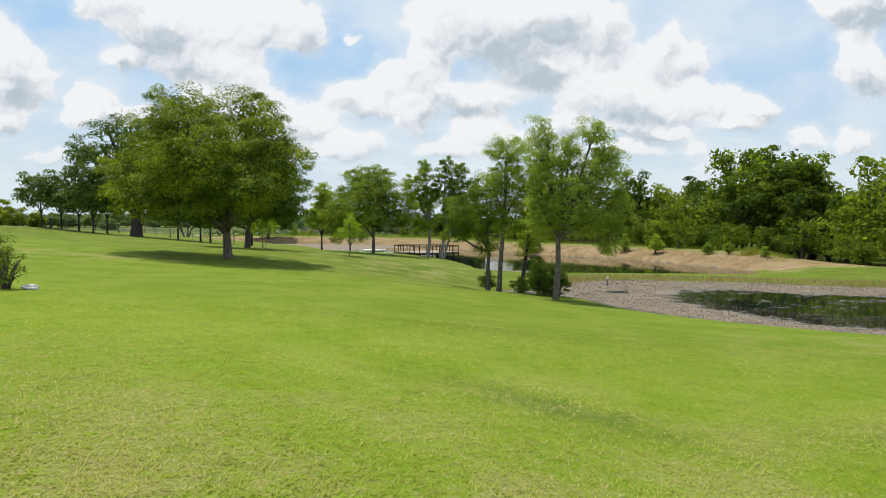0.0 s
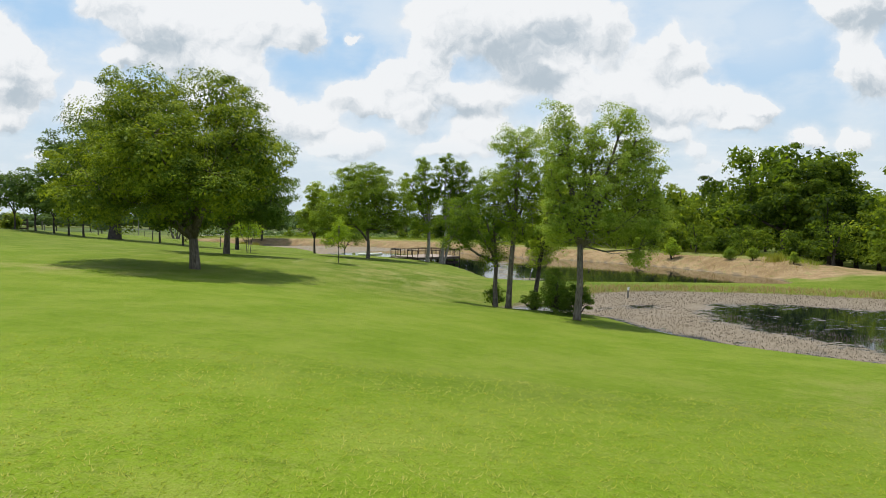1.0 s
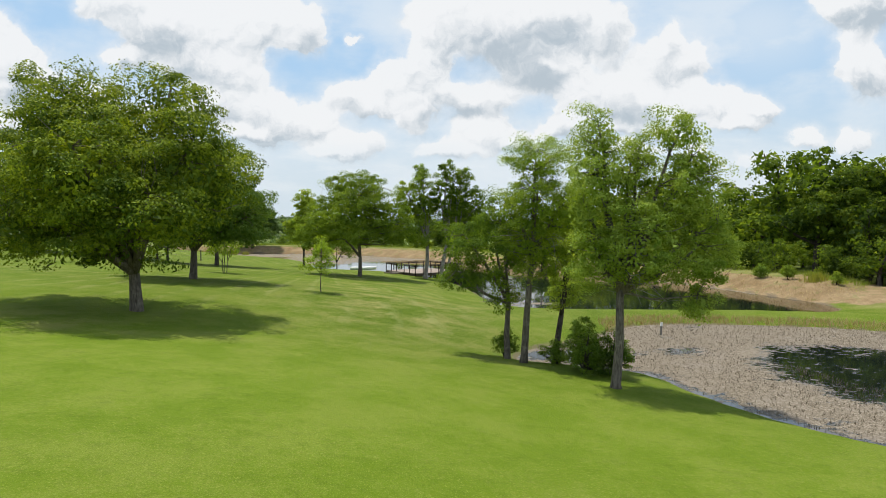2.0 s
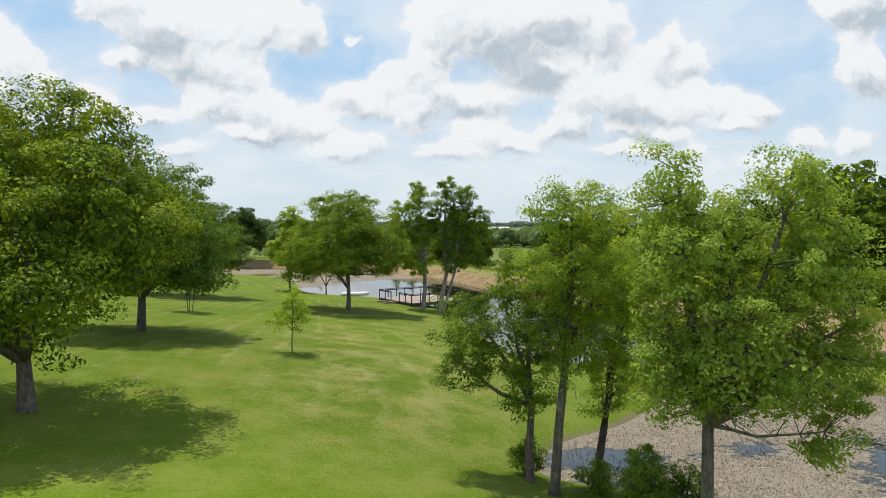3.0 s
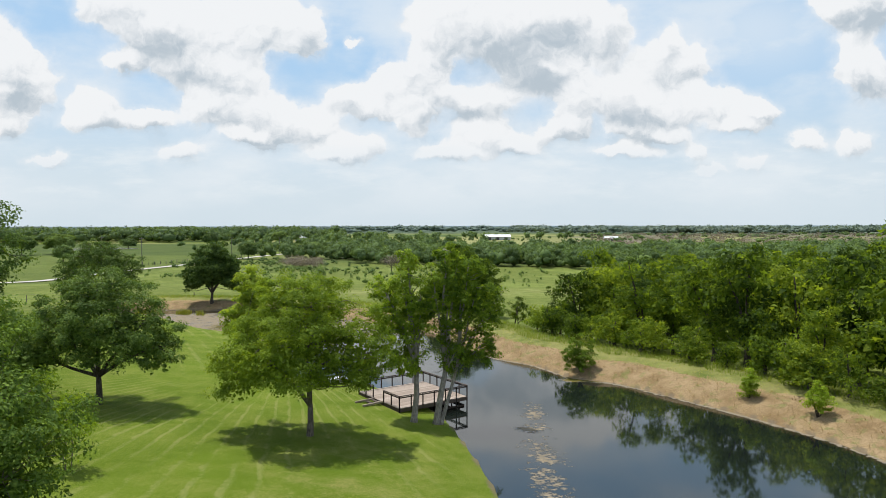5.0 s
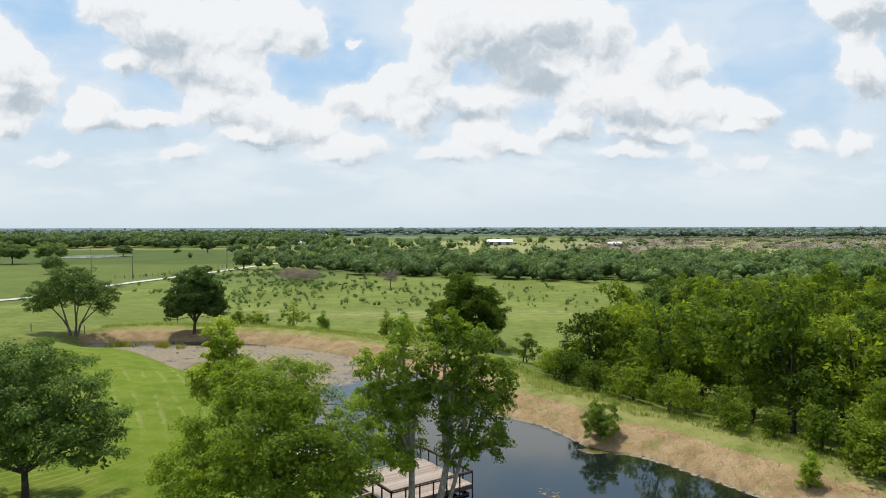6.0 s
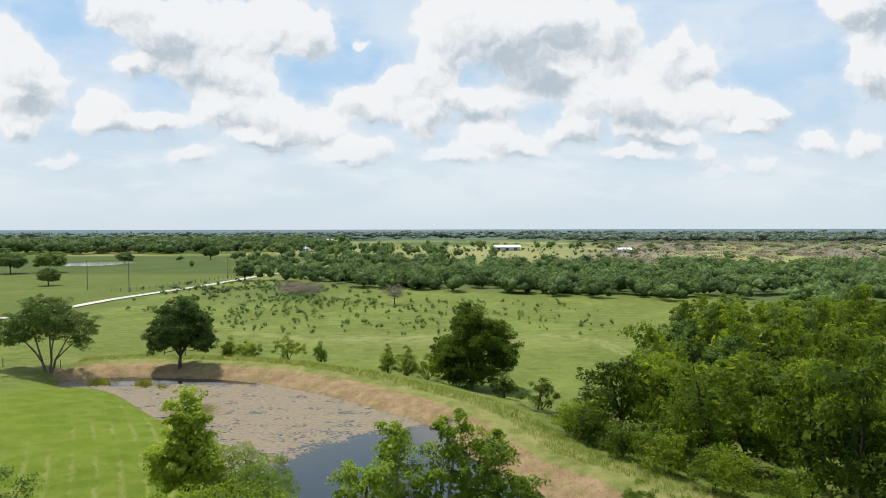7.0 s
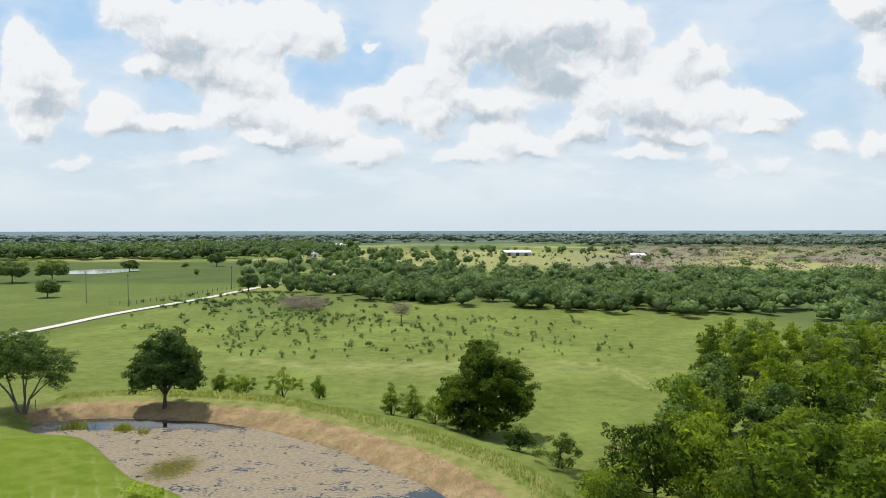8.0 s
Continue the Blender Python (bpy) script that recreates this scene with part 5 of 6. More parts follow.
    tree("dead_tree", foot(47, 136), "bleached leafless dead tree among the woodland", [
        (0, 0, 6.4, 2.6, 2.6, 2.0), (1.6, 0, 4.6, 1.8, 1.8, 1.6), (-1.4, -0.6, 5.0, 1.8, 1.6, 1.8)],
        (BARK_PALE, LEAF_GREY), [(0, 0, 0.22, 2.6, 0.2, 0, range(3))], 70, 5, 0.16, 0.5, 320, "", 0, 1.0, 0.7, 0.2, core=0.0)
    # two that stand above the rest
    tree("wood_tree", foot(44, 84), "tall woodland tree rising above the canopy", [
        (0, 0, 8, 4.4, 4.4, 4), (0.5, 0, 11.6, 3.6, 3.6, 2.0), (3, 0, 10.4, 2.2, 2.4, 1.6), (-3, 0, 9.6, 2.2, 2.4, 2.0)],
        (BARK_DARK, LEAF_WOOD), [(0, 0, 0.3, 3, 0, 0, range(4))], 300, 56, 0.27, 0.95, 301, "woodland trees", 0.1, 0.2, 0.65, 0.8, three=True, loose=0.6, core=0.2)
    tree("wood_tree", foot(52, 66), "tall woodland tree rising above the canopy", [
        (0, 0, 7.5, 4.4, 4.4, 4), (0.5, 0, 10.6, 3.6, 3.6, 2.4), (-3, 0, 8.6, 2.4, 2.4, 2.2)],
        (BARK_DARK, LEAF_WOOD), [(0, 0, 0.3, 3, 0, 0, range(3))], 280, 56, 0.27, 0.95, 302, "woodland trees", 0.1, 0.2, 0.65, 0.8, three=True, loose=0.6, core=0.2)


plant_wood()


# ---- distance ----
def thicket(name, places, mat, label, category, leaves, leaf, seed, wide=0.5, squat=0.62, k=5, solid=0.72):
    """Many small trees in one mesh, each of k leafy masses: places are (x, y, height)."""
    rng = np.random.default_rng(seed)
    cs, os, ss, hs, rs = [], [], [], [], []
    for x, y, h in places:
        heart = unit(rng.normal(0, 1, (k, 3)))
        heart[:, 2] = np.abs(heart[:, 2]) - 0.15
        r = h * wide * rng.uniform(0.8, 1.25)
        heart = heart * np.array([r, r, h * squat]) * 0.58 + np.array([x, y, h * (0.36 if solid > 0.6 else 0.24) + height(x, y)])
        mass = np.array([r * 0.55, r * 0.55, h * squat * 0.5]) * rng.uniform(0.75, 1.15, (k, 1))
        n = max(2, int(leaves / k * rng.uniform(0.8, 1.2)))
        way = unit(rng.normal(0, 1, (k * n, 3)))
        way[:, 2] = np.where(way[:, 2] < -0.2, -way[:, 2], way[:, 2])
        cs.append(np.repeat(heart, n, 0) + way * rng.uniform(0.8 if solid else 0.5, 1.12, (k * n, 1)) * np.repeat(mass, n, 0))
        os.append(way)
        ss.append(np.full((k * n, 1), leaf * h))
        hs.append(heart)
        rs.append(mass)
    c, o, s = np.concatenate(cs), np.concatenate(os), np.concatenate(ss)
    core = lumps(np.concatenate(hs), np.concatenate(rs) * solid, rng) if solid else None
    me = leaf_mesh(name, c, o, s, rng, mat, 0.0, 0.85, True, 0.6, core)
    tagged(new(name, me), label, category, kind="stuff")


def scatter(n, inside, low, high, seed):
    rng = np.random.default_rng(seed)
    out = []
    while len(out) < n:
        x, y, h = inside(rng)
        out.append((x, y, rng.uniform(low, high) * h))
    return out


def along(line, n, thick, low, high, seed):
    rng = np.random.default_rng(seed)
    a = np.array(line, float)
    seg = np.hypot(*np.diff(a, axis=0).T)
    cum = np.r_[0, np.cumsum(seg)]
    out = []
    for k in range(n):
        s = rng.uniform(0, cum[-1])
        i = min(int(np.searchsorted(cum, s)) - 1 if s > 0 else 0, len(seg) - 1)
        q = a[i] + (a[i + 1] - a[i]) * (s - cum[i]) / seg[i]
        out.append((q[0] + rng.normal(0, thick * 0.3), q[1] + rng.uniform(0, thick), rng.uniform(low, high)))
    return out


DENSE = "dense dark thicket across the pasture"
BELT = "dark belt of trees beyond the fields"
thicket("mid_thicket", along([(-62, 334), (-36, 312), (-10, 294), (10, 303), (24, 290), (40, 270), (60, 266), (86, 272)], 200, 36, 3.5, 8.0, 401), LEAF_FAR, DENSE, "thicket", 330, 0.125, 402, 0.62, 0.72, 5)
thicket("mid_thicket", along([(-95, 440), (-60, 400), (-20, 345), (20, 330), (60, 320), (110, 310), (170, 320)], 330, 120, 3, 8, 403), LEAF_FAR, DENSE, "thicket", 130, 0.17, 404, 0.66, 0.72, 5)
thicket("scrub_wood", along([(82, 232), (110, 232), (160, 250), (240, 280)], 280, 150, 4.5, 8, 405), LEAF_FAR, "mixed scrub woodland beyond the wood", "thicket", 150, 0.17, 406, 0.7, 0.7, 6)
thicket("grey_scrub", along([(-58, 278), (-44, 272)], 20, 12, 3.5, 6.0, 407), LEAF_GREY, "leafless grey-brown brush", "brush", 520, 0.075, 408, 0.8, 0.62, 7, 0.0)
thicket("grey_scrub", scatter(640, lambda r: (lambda y: (y * r.uniform(0.2, 0.85), y, 1.0))(r.uniform(430, 1000)), 3.5, 5.5, 409), LEAF_GREY, "leafless grey-brown brush", "brush", 50, 0.28, 410, 1.2, 0.62, 5, 0.0)
thicket("green_scrub", scatter(120, lambda r: (lambda y: (y * r.uniform(0.2, 0.85), y, 1.0))(r.uniform(430, 1000)), 3.5, 6, 431), LEAF_FAR, "green bushes among the leafless brush", "brush", 60, 0.26, 432, 1.0, 0.62, 4)
thicket("grey_scrub", along([(40, 470), (70, 440), (120, 430)], 24, 40, 4, 6, 411), LEAF_GREY, "leafless grey-brown brush", "brush", 160, 0.15, 412, 0.8, 0.62, 6, 0.0)
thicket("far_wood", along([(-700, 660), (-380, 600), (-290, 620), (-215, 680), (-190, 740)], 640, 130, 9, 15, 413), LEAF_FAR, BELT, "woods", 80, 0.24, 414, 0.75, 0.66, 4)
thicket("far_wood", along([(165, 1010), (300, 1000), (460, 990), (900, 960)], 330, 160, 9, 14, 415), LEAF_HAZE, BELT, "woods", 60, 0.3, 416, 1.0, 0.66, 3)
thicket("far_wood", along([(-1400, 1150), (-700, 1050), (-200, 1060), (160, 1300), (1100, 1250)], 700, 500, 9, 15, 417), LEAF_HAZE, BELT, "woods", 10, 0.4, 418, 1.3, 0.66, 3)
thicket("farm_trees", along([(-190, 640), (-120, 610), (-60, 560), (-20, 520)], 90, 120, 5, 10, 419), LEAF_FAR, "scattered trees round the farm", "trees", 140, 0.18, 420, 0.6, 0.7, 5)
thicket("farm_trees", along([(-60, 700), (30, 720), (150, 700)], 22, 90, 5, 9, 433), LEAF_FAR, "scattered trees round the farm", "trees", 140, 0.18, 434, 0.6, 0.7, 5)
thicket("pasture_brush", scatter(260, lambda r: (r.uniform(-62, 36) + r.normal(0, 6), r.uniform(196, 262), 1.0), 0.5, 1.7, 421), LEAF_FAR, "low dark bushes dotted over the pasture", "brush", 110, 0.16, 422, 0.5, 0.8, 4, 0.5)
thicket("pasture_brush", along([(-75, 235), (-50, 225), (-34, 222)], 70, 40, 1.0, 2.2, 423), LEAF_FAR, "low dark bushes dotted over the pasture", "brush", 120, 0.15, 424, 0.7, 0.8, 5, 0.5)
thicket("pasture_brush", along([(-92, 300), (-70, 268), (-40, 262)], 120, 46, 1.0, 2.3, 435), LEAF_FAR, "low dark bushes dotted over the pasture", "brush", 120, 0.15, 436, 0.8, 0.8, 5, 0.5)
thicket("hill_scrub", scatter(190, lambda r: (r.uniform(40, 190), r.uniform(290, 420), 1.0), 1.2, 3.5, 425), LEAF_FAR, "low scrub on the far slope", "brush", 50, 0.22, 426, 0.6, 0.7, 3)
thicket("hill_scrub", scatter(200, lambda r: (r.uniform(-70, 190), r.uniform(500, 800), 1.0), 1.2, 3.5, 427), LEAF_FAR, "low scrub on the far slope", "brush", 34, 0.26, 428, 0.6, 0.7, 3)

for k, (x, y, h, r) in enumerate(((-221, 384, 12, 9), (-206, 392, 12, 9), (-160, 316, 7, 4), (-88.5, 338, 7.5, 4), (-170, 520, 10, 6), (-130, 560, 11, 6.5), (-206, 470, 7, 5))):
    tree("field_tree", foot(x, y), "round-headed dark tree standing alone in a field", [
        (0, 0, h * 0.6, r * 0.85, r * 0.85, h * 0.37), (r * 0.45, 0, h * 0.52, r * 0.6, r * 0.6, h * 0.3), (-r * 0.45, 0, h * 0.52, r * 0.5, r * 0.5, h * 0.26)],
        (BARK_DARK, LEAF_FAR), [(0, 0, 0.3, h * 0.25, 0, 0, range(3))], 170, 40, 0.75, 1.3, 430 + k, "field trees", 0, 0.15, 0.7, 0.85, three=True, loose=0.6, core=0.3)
tree("bare_tree", foot(-16.8, 252.5), "small leafless pinkish-grey tree in the pasture", [
    (0, 0, 4.0, 3.6, 3.6, 2.2)], (BARK_DARK, LEAF_GREY), [(0, 0, 0.2, 1.0, 0, 0, (0, 0, 0))], 170, 16, 0.34, 1.0, 440, "", 0, 0.9, 0.8, 0.12)


def utility_pole(x, y, tall):
    root = thing("utility_pole", foot(x, y, 0.0), "tall dark wooden utility pole by the lane", "utility pole", "utility poles")
    part("pole", Shape().tube([(0, 0, -0.3), (0, 0, tall * 0.5), (0, 0, tall)], [0.17, 0.14, 0.11], 8).mesh("pole", WOOD_GREY), root)
    part("crossarm", Shape().beam((-0.9, 0, tall - 0.5), (0.9, 0, tall - 0.5), 0.1, 0.12).mesh("crossarm", WOOD_GREY), root)
    for dx in (-0.8, 0.0, 0.8):
        part("insulator", Shape().tube([(dx, 0, tall - 0.45), (dx, 0, tall - 0.2)], [0.05, 0.04], 6).mesh("insulator", STONE), root)


for x, y, h in ((-135, 299, 11.2), (-114.5, 289, 11.2), (-100.2, 351, 10.0), (-87.2, 390, 9.0)):
    utility_pole(x, y, h)


def post_fence(line, gap, tall, label, thick=0.16):
    a = [Vector((x, y, 0)) for x, y in line]
    root = thing("post_fence", foot(*line[0], 0.0), label, "fence", "post fences")
    me = Shape().tube([(0, 0, -0.2), (0, 0, tall)], [thick / 2, thick / 2 * 0.85], 6).mesh("post", WOOD_GREY)
    spots = []
    for p, q in zip(a, a[1:]):
        n = max(1, int((q - p).length / gap))
        spots += [p.lerp(q, i / n) for i in range(n)]
    spots.append(a[-1])
    for s in spots:
        ob = part("post", me, root)
        ob.location = Vector(foot(s.x, s.y, 0)) - root.location
    for z in (0.35, 0.7, 1.0):
        wire = Shape()
        wire.tube([Vector(foot(s.x, s.y, 0)) - root.location + Vector((0, 0, z * tall)) for s in spots], [0.012] * len(spots), 3)
        part("wire", wire.mesh("wire", WOOD_GREY), root)


post_fence([(-122, 291), (-116.4, 293.8), (-110.5, 312), (-106.4, 329), (-100.5, 351), (-97, 366), (-92, 388)], 3.0, 1.4, "row of rough wooden posts beside the lane", 0.26)
post_fence([(-61.5, 108), (-57, 100), (-48, 98), (-40, 97), (-30, 95)], 6.0, 1.35, "old wire fence on wooden posts beyond the lawn", 0.16)
post_fence([(-58, 153), (-66, 152), (-76, 149)], 4.5, 1.3, "old wire fence on wooden posts by the pond", 0.14)
post_fence([(-49, 168), (-46, 169.5)], 2.0, 1.4, "pair of short wooden gate posts in the grass", 0.22)


def old_gate():
    x, y = -66, 104
    root = thing("paddock_gate", foot(x, y, 0), "dark timber gate frame overgrown with vines", "gate")
    for dx in (0, 2.2, 4.4):
        part("post", Shape().beam((dx, 0, -0.2), (dx, 0, 2.0), 0.22, 0.22).mesh("post", WOOD_RAIL), root)
    for z in (0.6, 1.2, 1.75):
        part("rail", Shape().beam((0, 0, z), (4.4, 0, z), 0.06, 0.16).mesh("rail", WOOD_RAIL), root)


old_gate()


def gabled(name, x, y, length, depth, wall, ridge, turn, label, wall_mat, roof_mat, doors):
    root = thing(name, foot(x, y, 0.0), label, "building", turn=turn)
    l, d = length / 2, depth / 2
    v = [(-l, -d, 0), (l, -d, 0), (l, d, 0), (-l, d, 0), (-l, -d, wall), (l, -d, wall), (l, d, wall), (-l, d, wall), (-l, 0, ridge), (l, 0, ridge)]
    f = [(0, 1, 5, 4), (2, 3, 7, 6), (1, 2, 6, 9, 5), (3, 0, 4, 8, 7)]
    part("wall", mesh_of("wall", v, f, wall_mat), root)
    e = 0.5
    for s, nm in ((-1, "roof"), (1, "roof")):
        r = [(-l - e, s * (d + e), wall - 0.15), (l + e, s * (d + e), wall - 0.15), (l + e, 0, ridge + 0.1), (-l - e, 0, ridge + 0.1)]
        r2 = [(a, b, c + 0.12) for a, b, c in r]
        part(nm, mesh_of(nm, r + r2, [(0, 1, 2, 3), (4, 5, 6, 7), (0, 1, 5, 4), (1, 2, 6, 5), (2, 3, 7, 6), (3, 0, 4, 7)], roof_mat), root)
    for dx, w, h in doors:
        part("door" if h > 1.7 else "window", Shape().beam((dx, -d - 0.03, 0.0 if h > 1.7 else 1.0), (dx, -d - 0.03, h if h > 1.7 else 1.0 + h), w, 0.08).mesh("door", DARK_GAP), root)


gabled("barn", 53, 692, 25, 12, 3.4, 5.2, 0.0, "long low barn with a white sheet roof", GREY_WALL, WHITE_ROOF, [(-8, 3, 2.8), (0, 3, 2.8), (8, 3, 2.8)])
gabled("farmhouse", -141, 850, 18, 12, 4, 8, 0.2, "white farmhouse with a pale roof", WHITE_PAINT, WHITE_ROOF, [(-4, 1.2, 1.4), (0, 1.2, 2.2), (4, 1.2, 1.4)])
gabled("farm_shed", -136, 668, 9, 7, 3, 5.2, 0.5, "small pale farm shed among trees", WHITE_PAINT, GREY_WALL, [(-2, 1.2, 1.2), (1, 2, 2.4)])
gabled("farm_shed", -100, 640, 8, 6, 2.6, 4.2, -0.3, "small pale farm shed among trees", WHITE_PAINT, WHITE_ROOF, [(0, 2, 2.2)])
gabled("farm_shed", 152, 640, 12, 6, 2.6, 4.0, 0.1, "small pale farm shed among trees", WHITE_PAINT, WHITE_ROOF, [(0, 2, 2.2)])


def stock_pond():
    pts = []
    for k in range(28):
        w = 2 * math.pi * k / 28
        pts.append((-224 + 20 * math.cos(w) * (1 + 0.15 * math.sin(3 * w)), 468 + 25 * math.sin(w) * (1 + 0.1 * math.cos(2 * w)), 0))
    z = max(height(x, y) for x, y, _ in pts) + 0.1
    m, N, b = material("stock_pond_sky_sheen", 0.08, 0.5)
    # pale base colour stands in for the bright sky reflected in the water
    N.put(b.inputs["Base Color"], N.mix(N.noise(place(N), 0.1), (0.34, 0.34, 0.31), (0.42, 0.42, 0.39)))
    me = mesh_of("stock_pond", [(x, y, z) for x, y, _ in pts], [tuple(range(28))], m)
    tagged(new("stock_pond", me), "small bright stock pond in the field", "water", kind="structure")


stock_pond()

# ---- small things by the ponds ----


def row_boat():
    root = thing("row_boat", (-10.2, 98.1, height(-10.2, 98.1) + 0.02), "white flat-bottomed boat pulled up on the grass", "boat", turn=-0.02)
    v, f, n = [], [], 12
    for i in range(n + 1):
        t = i / n * 2 - 1
        w = 0.62 * (1 - abs(max(0.0, t)) ** 2.4 * 0.75) * (1 - 0.12 * max(0, -t))
        z0, x = 0.10 * max(0, t) ** 2, 1.65 * t
        prof = [(-w, 0.42 + z0), (-w * 0.86, 0.05 + z0), (0, z0), (w * 0.86, 0.05 + z0), (w, 0.42 + z0), (w - 0.07, 0.42 + z0), (w * 0.8, 0.10 + z0), (0, 0.06 + z0), (-w * 0.8, 0.10 + z0), (-w + 0.07, 0.42 + z0)]
        v += [(x, y, z) for y, z in prof]
    for i in range(n):
        for k in range(10):
            q = (k + 1) % 10
            f.append((10 * i + k, 10 * i + q, 10 * i + 10 + q, 10 * i + 10 + k))
    f += [tuple(range(10))[::-1], tuple(10 * n + k for k in range(10))]
    part("hull", mesh_of("hull", v, f, WHITE_PAINT, True), root)
    for x in (-0.7, 0.4):
        part("thwart", Shape().beam((x, -0.52, 0.33), (x, 0.52, 0.33), 0.22, 0.04).mesh("thwart", WHITE_PAINT), root)


row_boat()


def marker_post(x, y, tall, lean, label, r):
    root = thing("marker_post", (x, y, WATER - 0.4), label, "post")
    part("shaft", Shape().tube([(0, 0, 0), (lean * 0.7, 0, 0.4 + tall * 0.7)], [r, r], 8).mesh("shaft", WOOD_GREY), root)
    part("cap", Shape().tube([(lean * 0.7, 0, 0.4 + tall * 0.7), (lean, 0, 0.4 + tall)], [r * 1.05, r * 0.9], 8).mesh("cap", WHITE_PAINT), root, "white painted tip")


marker_post(13.0, 52.4, 0.75, 0.08, "short post with a white tip standing in the pond", 0.07)
marker_post(7.9, 66.8, 1.0, 0.35, "leaning post with a white tip at the pond edge", 0.05)


# ---- grass and reeds ----
def blades(name, spots, tall, wide, mat, label, category, seed, per=3, lean=0.5):
    """Tufts of tapering blades; spots are (x, y, z)."""
    rng = np.random.default_rng(seed)
    c = np.repeat(np.asarray(spots, float), per, 0)
    n = len(c)
    c = c + np.c_[rng.normal(0, tall * 0.25, (n, 2)), np.zeros(n)]
    w = rng.uniform(0, 2 * np.pi, n)
    h = tall * rng.uniform(0.55, 1.25, (n, 1))
    tip = c + np.c_[np.cos(w) * lean, np.sin(w) * lean, np.ones(n)] * h
    side = np.c_[-np.sin(w), np.cos(w), np.zeros(n)] * wide * rng.uniform(0.6, 1.3, (n, 1))
    v = np.stack([c - side, c + side, tip], 1).reshape(-1, 3)
    me = mesh_of(name, v, np.arange(3 * n).reshape(n, 3), mat)
    tagged(new(name, me), label, category, kind="stuff")


GRASS_BLADE = leaf_material("grass_blades", (0.22, 0.28, 0.014), (0.29, 0.35, 0.025), (0.45, 0.45, 0.12), 0.45, 0.5)
RANK_GRASS = leaf_material("rank_grass", (0.13, 0.19, 0.025), (0.19, 0.26, 0.04), (0.3, 0.34, 0.09), 0.5, 0.4)
TALL_GRASS = leaf_material("tall_grass", (0.24, 0.27, 0.04), (0.31, 0.33, 0.07), (0.42, 0.40, 0.15), 0.5, 0.4)
DRY_GRASS = leaf_material("dry_grass", (0.22, 0.15, 0.07), (0.34, 0.25, 0.13), (0.43, 0.34, 0.18), 0.2, 0.5)

STRAW = leaf_material("straw_blades", (0.312, 0.287, 0.09), (0.413, 0.368, 0.135), (0.525, 0.448, 0.21), 0.3, 0.8)
DEAD_STALK = leaf_material("dead_stalks", (0.08, 0.06, 0.042), (0.15, 0.12, 0.085), (0.25, 0.21, 0.16), 0.1, 0.5)


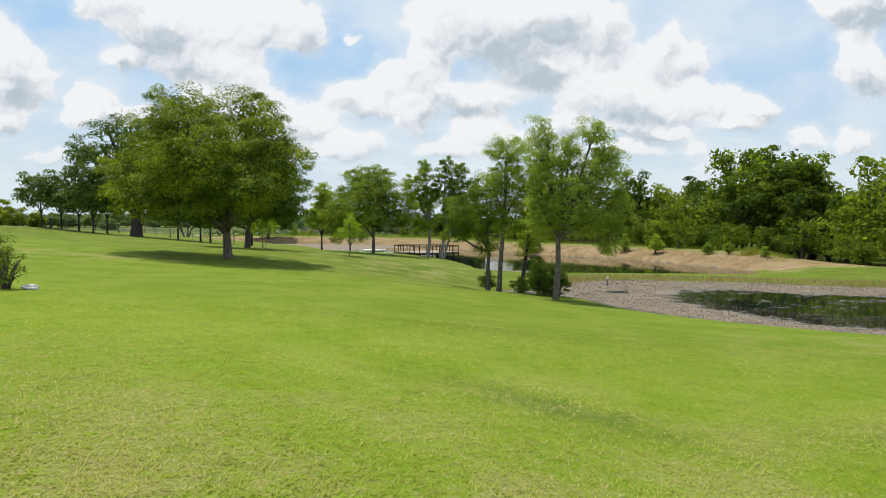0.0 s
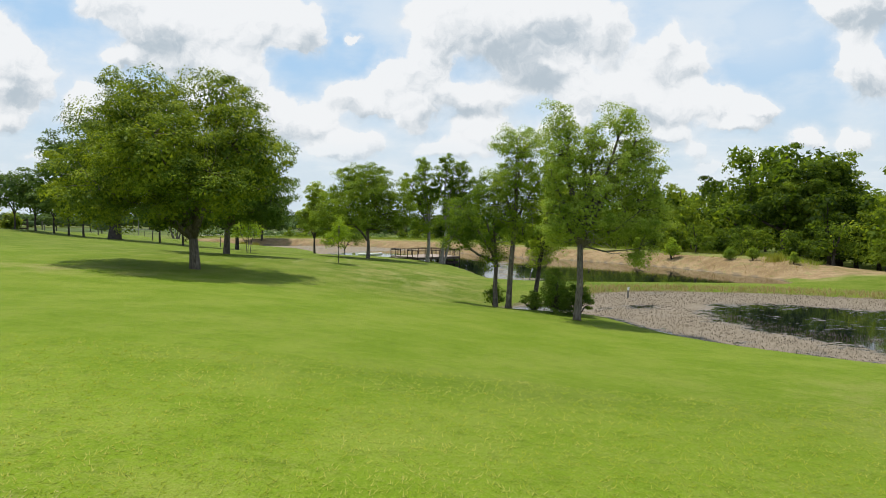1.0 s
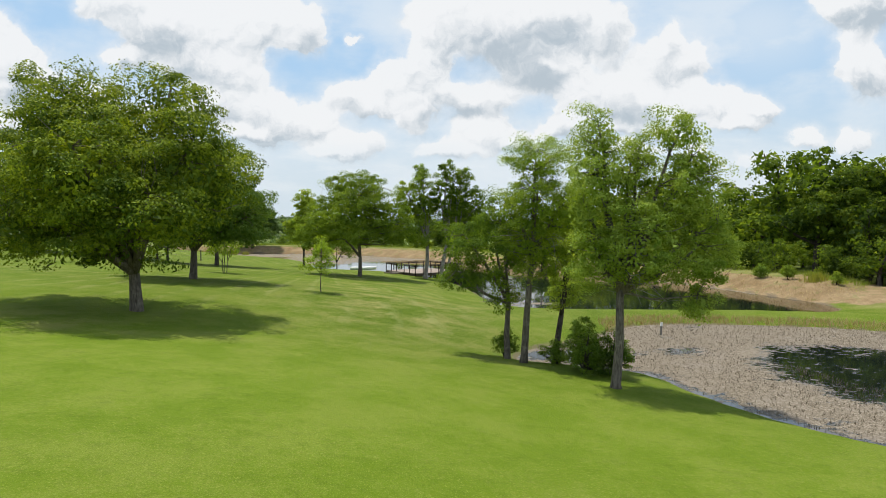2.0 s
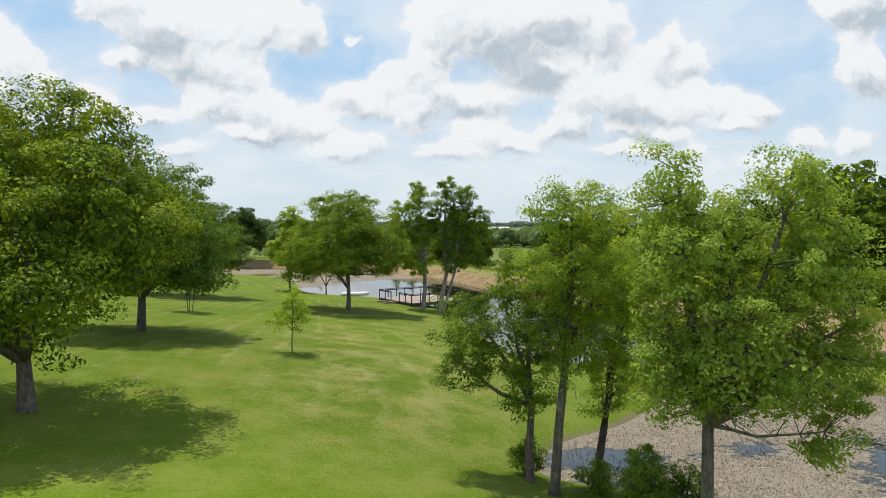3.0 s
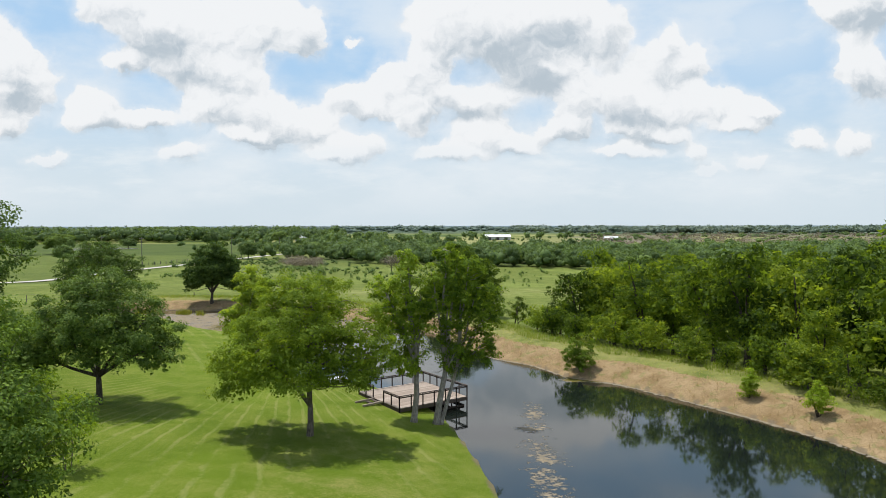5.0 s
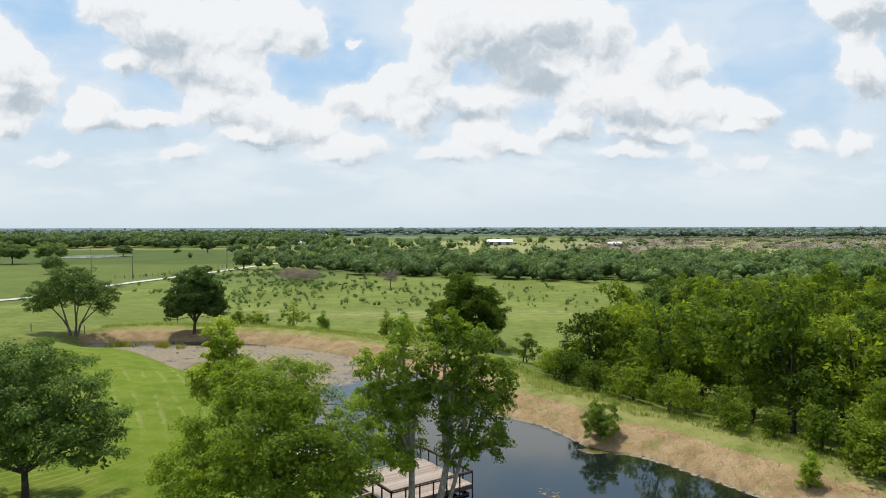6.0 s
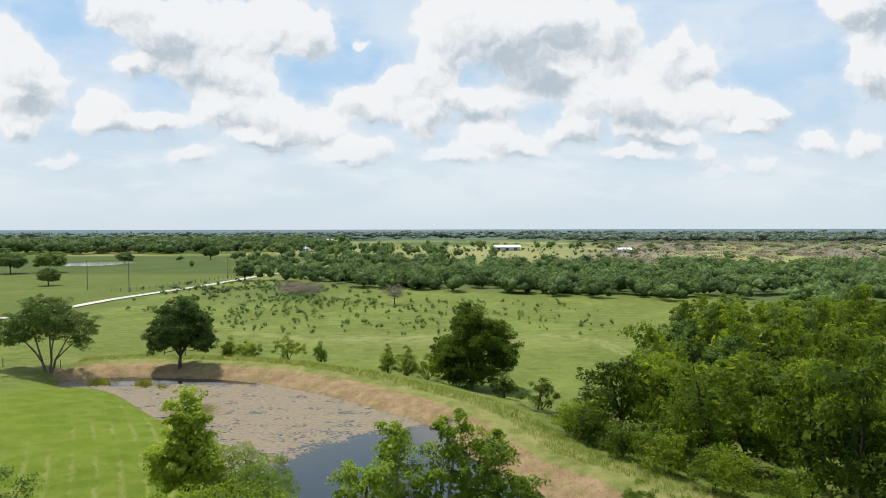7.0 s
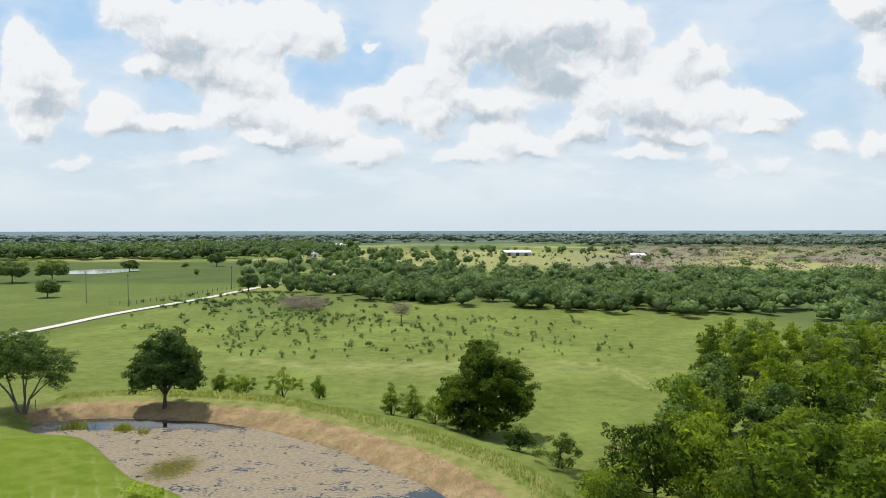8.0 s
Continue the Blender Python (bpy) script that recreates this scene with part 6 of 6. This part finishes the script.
def grow_grass():
    rng = np.random.default_rng(9)
    n = 36000
    y = 3.5 + 17 * rng.uniform(0, 1, n) ** 1.5
    x = rng.uniform(-0.8, 0.8, n) * (y + 1.5)
    p = np.stack([x, y], 1)
    streak = (((x - 1.8) * 0.74 - (y - 9.7) * 0.67) / 2.2) ** 2 + (((x - 1.8) * 0.67 + (y - 9.7) * 0.74) / 0.6) ** 2
    p = p[streak > rng.uniform(0.2, 0.9, n)]
    z = relief(p)[0]
    blades("lawn_grass", np.c_[p, z - 0.01], 0.045, 0.008, GRASS_BLADE, "short mown grass blades of the lawn", "grass", 501, 3, 1.9)
    n = 24000
    y = 3.2 + 9 * rng.uniform(0, 1, n) ** 1.6
    x = rng.uniform(-0.8, 0.8, n) * (y + 1.5)
    ok = np.sin(x * 0.9 + 1.2 * np.sin(y * 0.8)) + 0.8 * np.sin(y * 1.3 + x * 0.4) + rng.normal(0, 0.8, n) > 0.1
    p = np.stack([x, y], 1)[ok]
    blades("dry_lawn_grass", np.c_[p, relief(p)[0] - 0.008], 0.03, 0.005, STRAW, "dry straw-yellow blades in the mown lawn", "grass", 511, 3, 2.2)
    # tall green fringe behind the levee
    main = np.array(MAIN, float)[LEVEE_FROM:LEVEE_TO + 1]
    q = np.stack([rng.uniform(-60, 60, 260000), rng.uniform(64, 175, 260000)], 1)
    z, zones, d, side = relief(q)
    dv = to_line(q, main[:-1], main[1:])
    keep = (side > 0.6) & (dv > 6.0) & (dv < 9.5) & (rng.uniform(size=len(q)) < 0.7)
    blades("fringe_grass", np.c_[q[keep], z[keep]], 0.45, 0.02, RANK_GRASS, "tall rank grass along the back of the levee", "grass", 502, 3, 0.5)
    keep = (side > 0.5) & (dv > 0.3) & (dv < 4.2) & ~within(q, MAIN) & (rng.uniform(size=len(q)) < 0.5)
    blades("bank_grass", np.c_[q[keep], z[keep]], 0.28, 0.015, DRY_GRASS, "dry straw-coloured grass on the cut bank", "grass", 503, 2, 1.2)
    keep = (side > 0.5) & (dv > 3.6) & (dv < 6.5) & (rng.uniform(size=len(q)) < 0.35)
    blades("levee_grass", np.c_[q[keep], z[keep]], 0.16, 0.012, TALL_GRASS, "short grass on the levee crown", "grass", 504, 2, 1.2)
    # dry stems round the near pond
    near = np.array(NEAR, float)
    q = np.stack([rng.uniform(3, 46, 90000), rng.uniform(22, 60, 90000)], 1)
    d = to_line(q, near, np.roll(near, -1, 0))
    wet = within(q, NEAR)
    far_side = (q[:, 1] > 44) & (q[:, 0] > 10)
    keep = ~wet & (d < 1.8) & far_side
    blades("margin_grass", np.c_[q[keep], relief(q[keep])[0]], 0.3, 0.014, DRY_GRASS, "dry grass on the margin of the near pond", "grass", 505, 2, 0.4)
    keep = wet & (d > 0.2) & (d < 7.5) & (rng.uniform(size=len(q)) < 0.55) & (q[:, 0] < 33)
    blades("dead_stalks", np.c_[q[keep], np.full(keep.sum(), WATER)], 0.09, 0.01, DEAD_STALK, "dead stalks standing in the floating mat", "reeds", 506, 2, 0.5)
    # rushes at the far left end and on the bank
    s = []
    for cx, cy, r, n in ((-43, 147.8, 1.0, 160), (-50, 148.6, 1.8, 200), (33.8, 73, 0.9, 120), (-40, 146.5, 0.6, 40)):
        for k in range(n):
            a, b = cx + rng.normal(0, r * 0.5), cy + rng.normal(0, r * 0.3)
            s.append((a, b, max(WATER, height(a, b))))
    blades("rushes", s, 0.9, 0.025, TALL_GRASS, "clump of green rushes", "reeds", 507, 3, 0.2)


grow_grass()
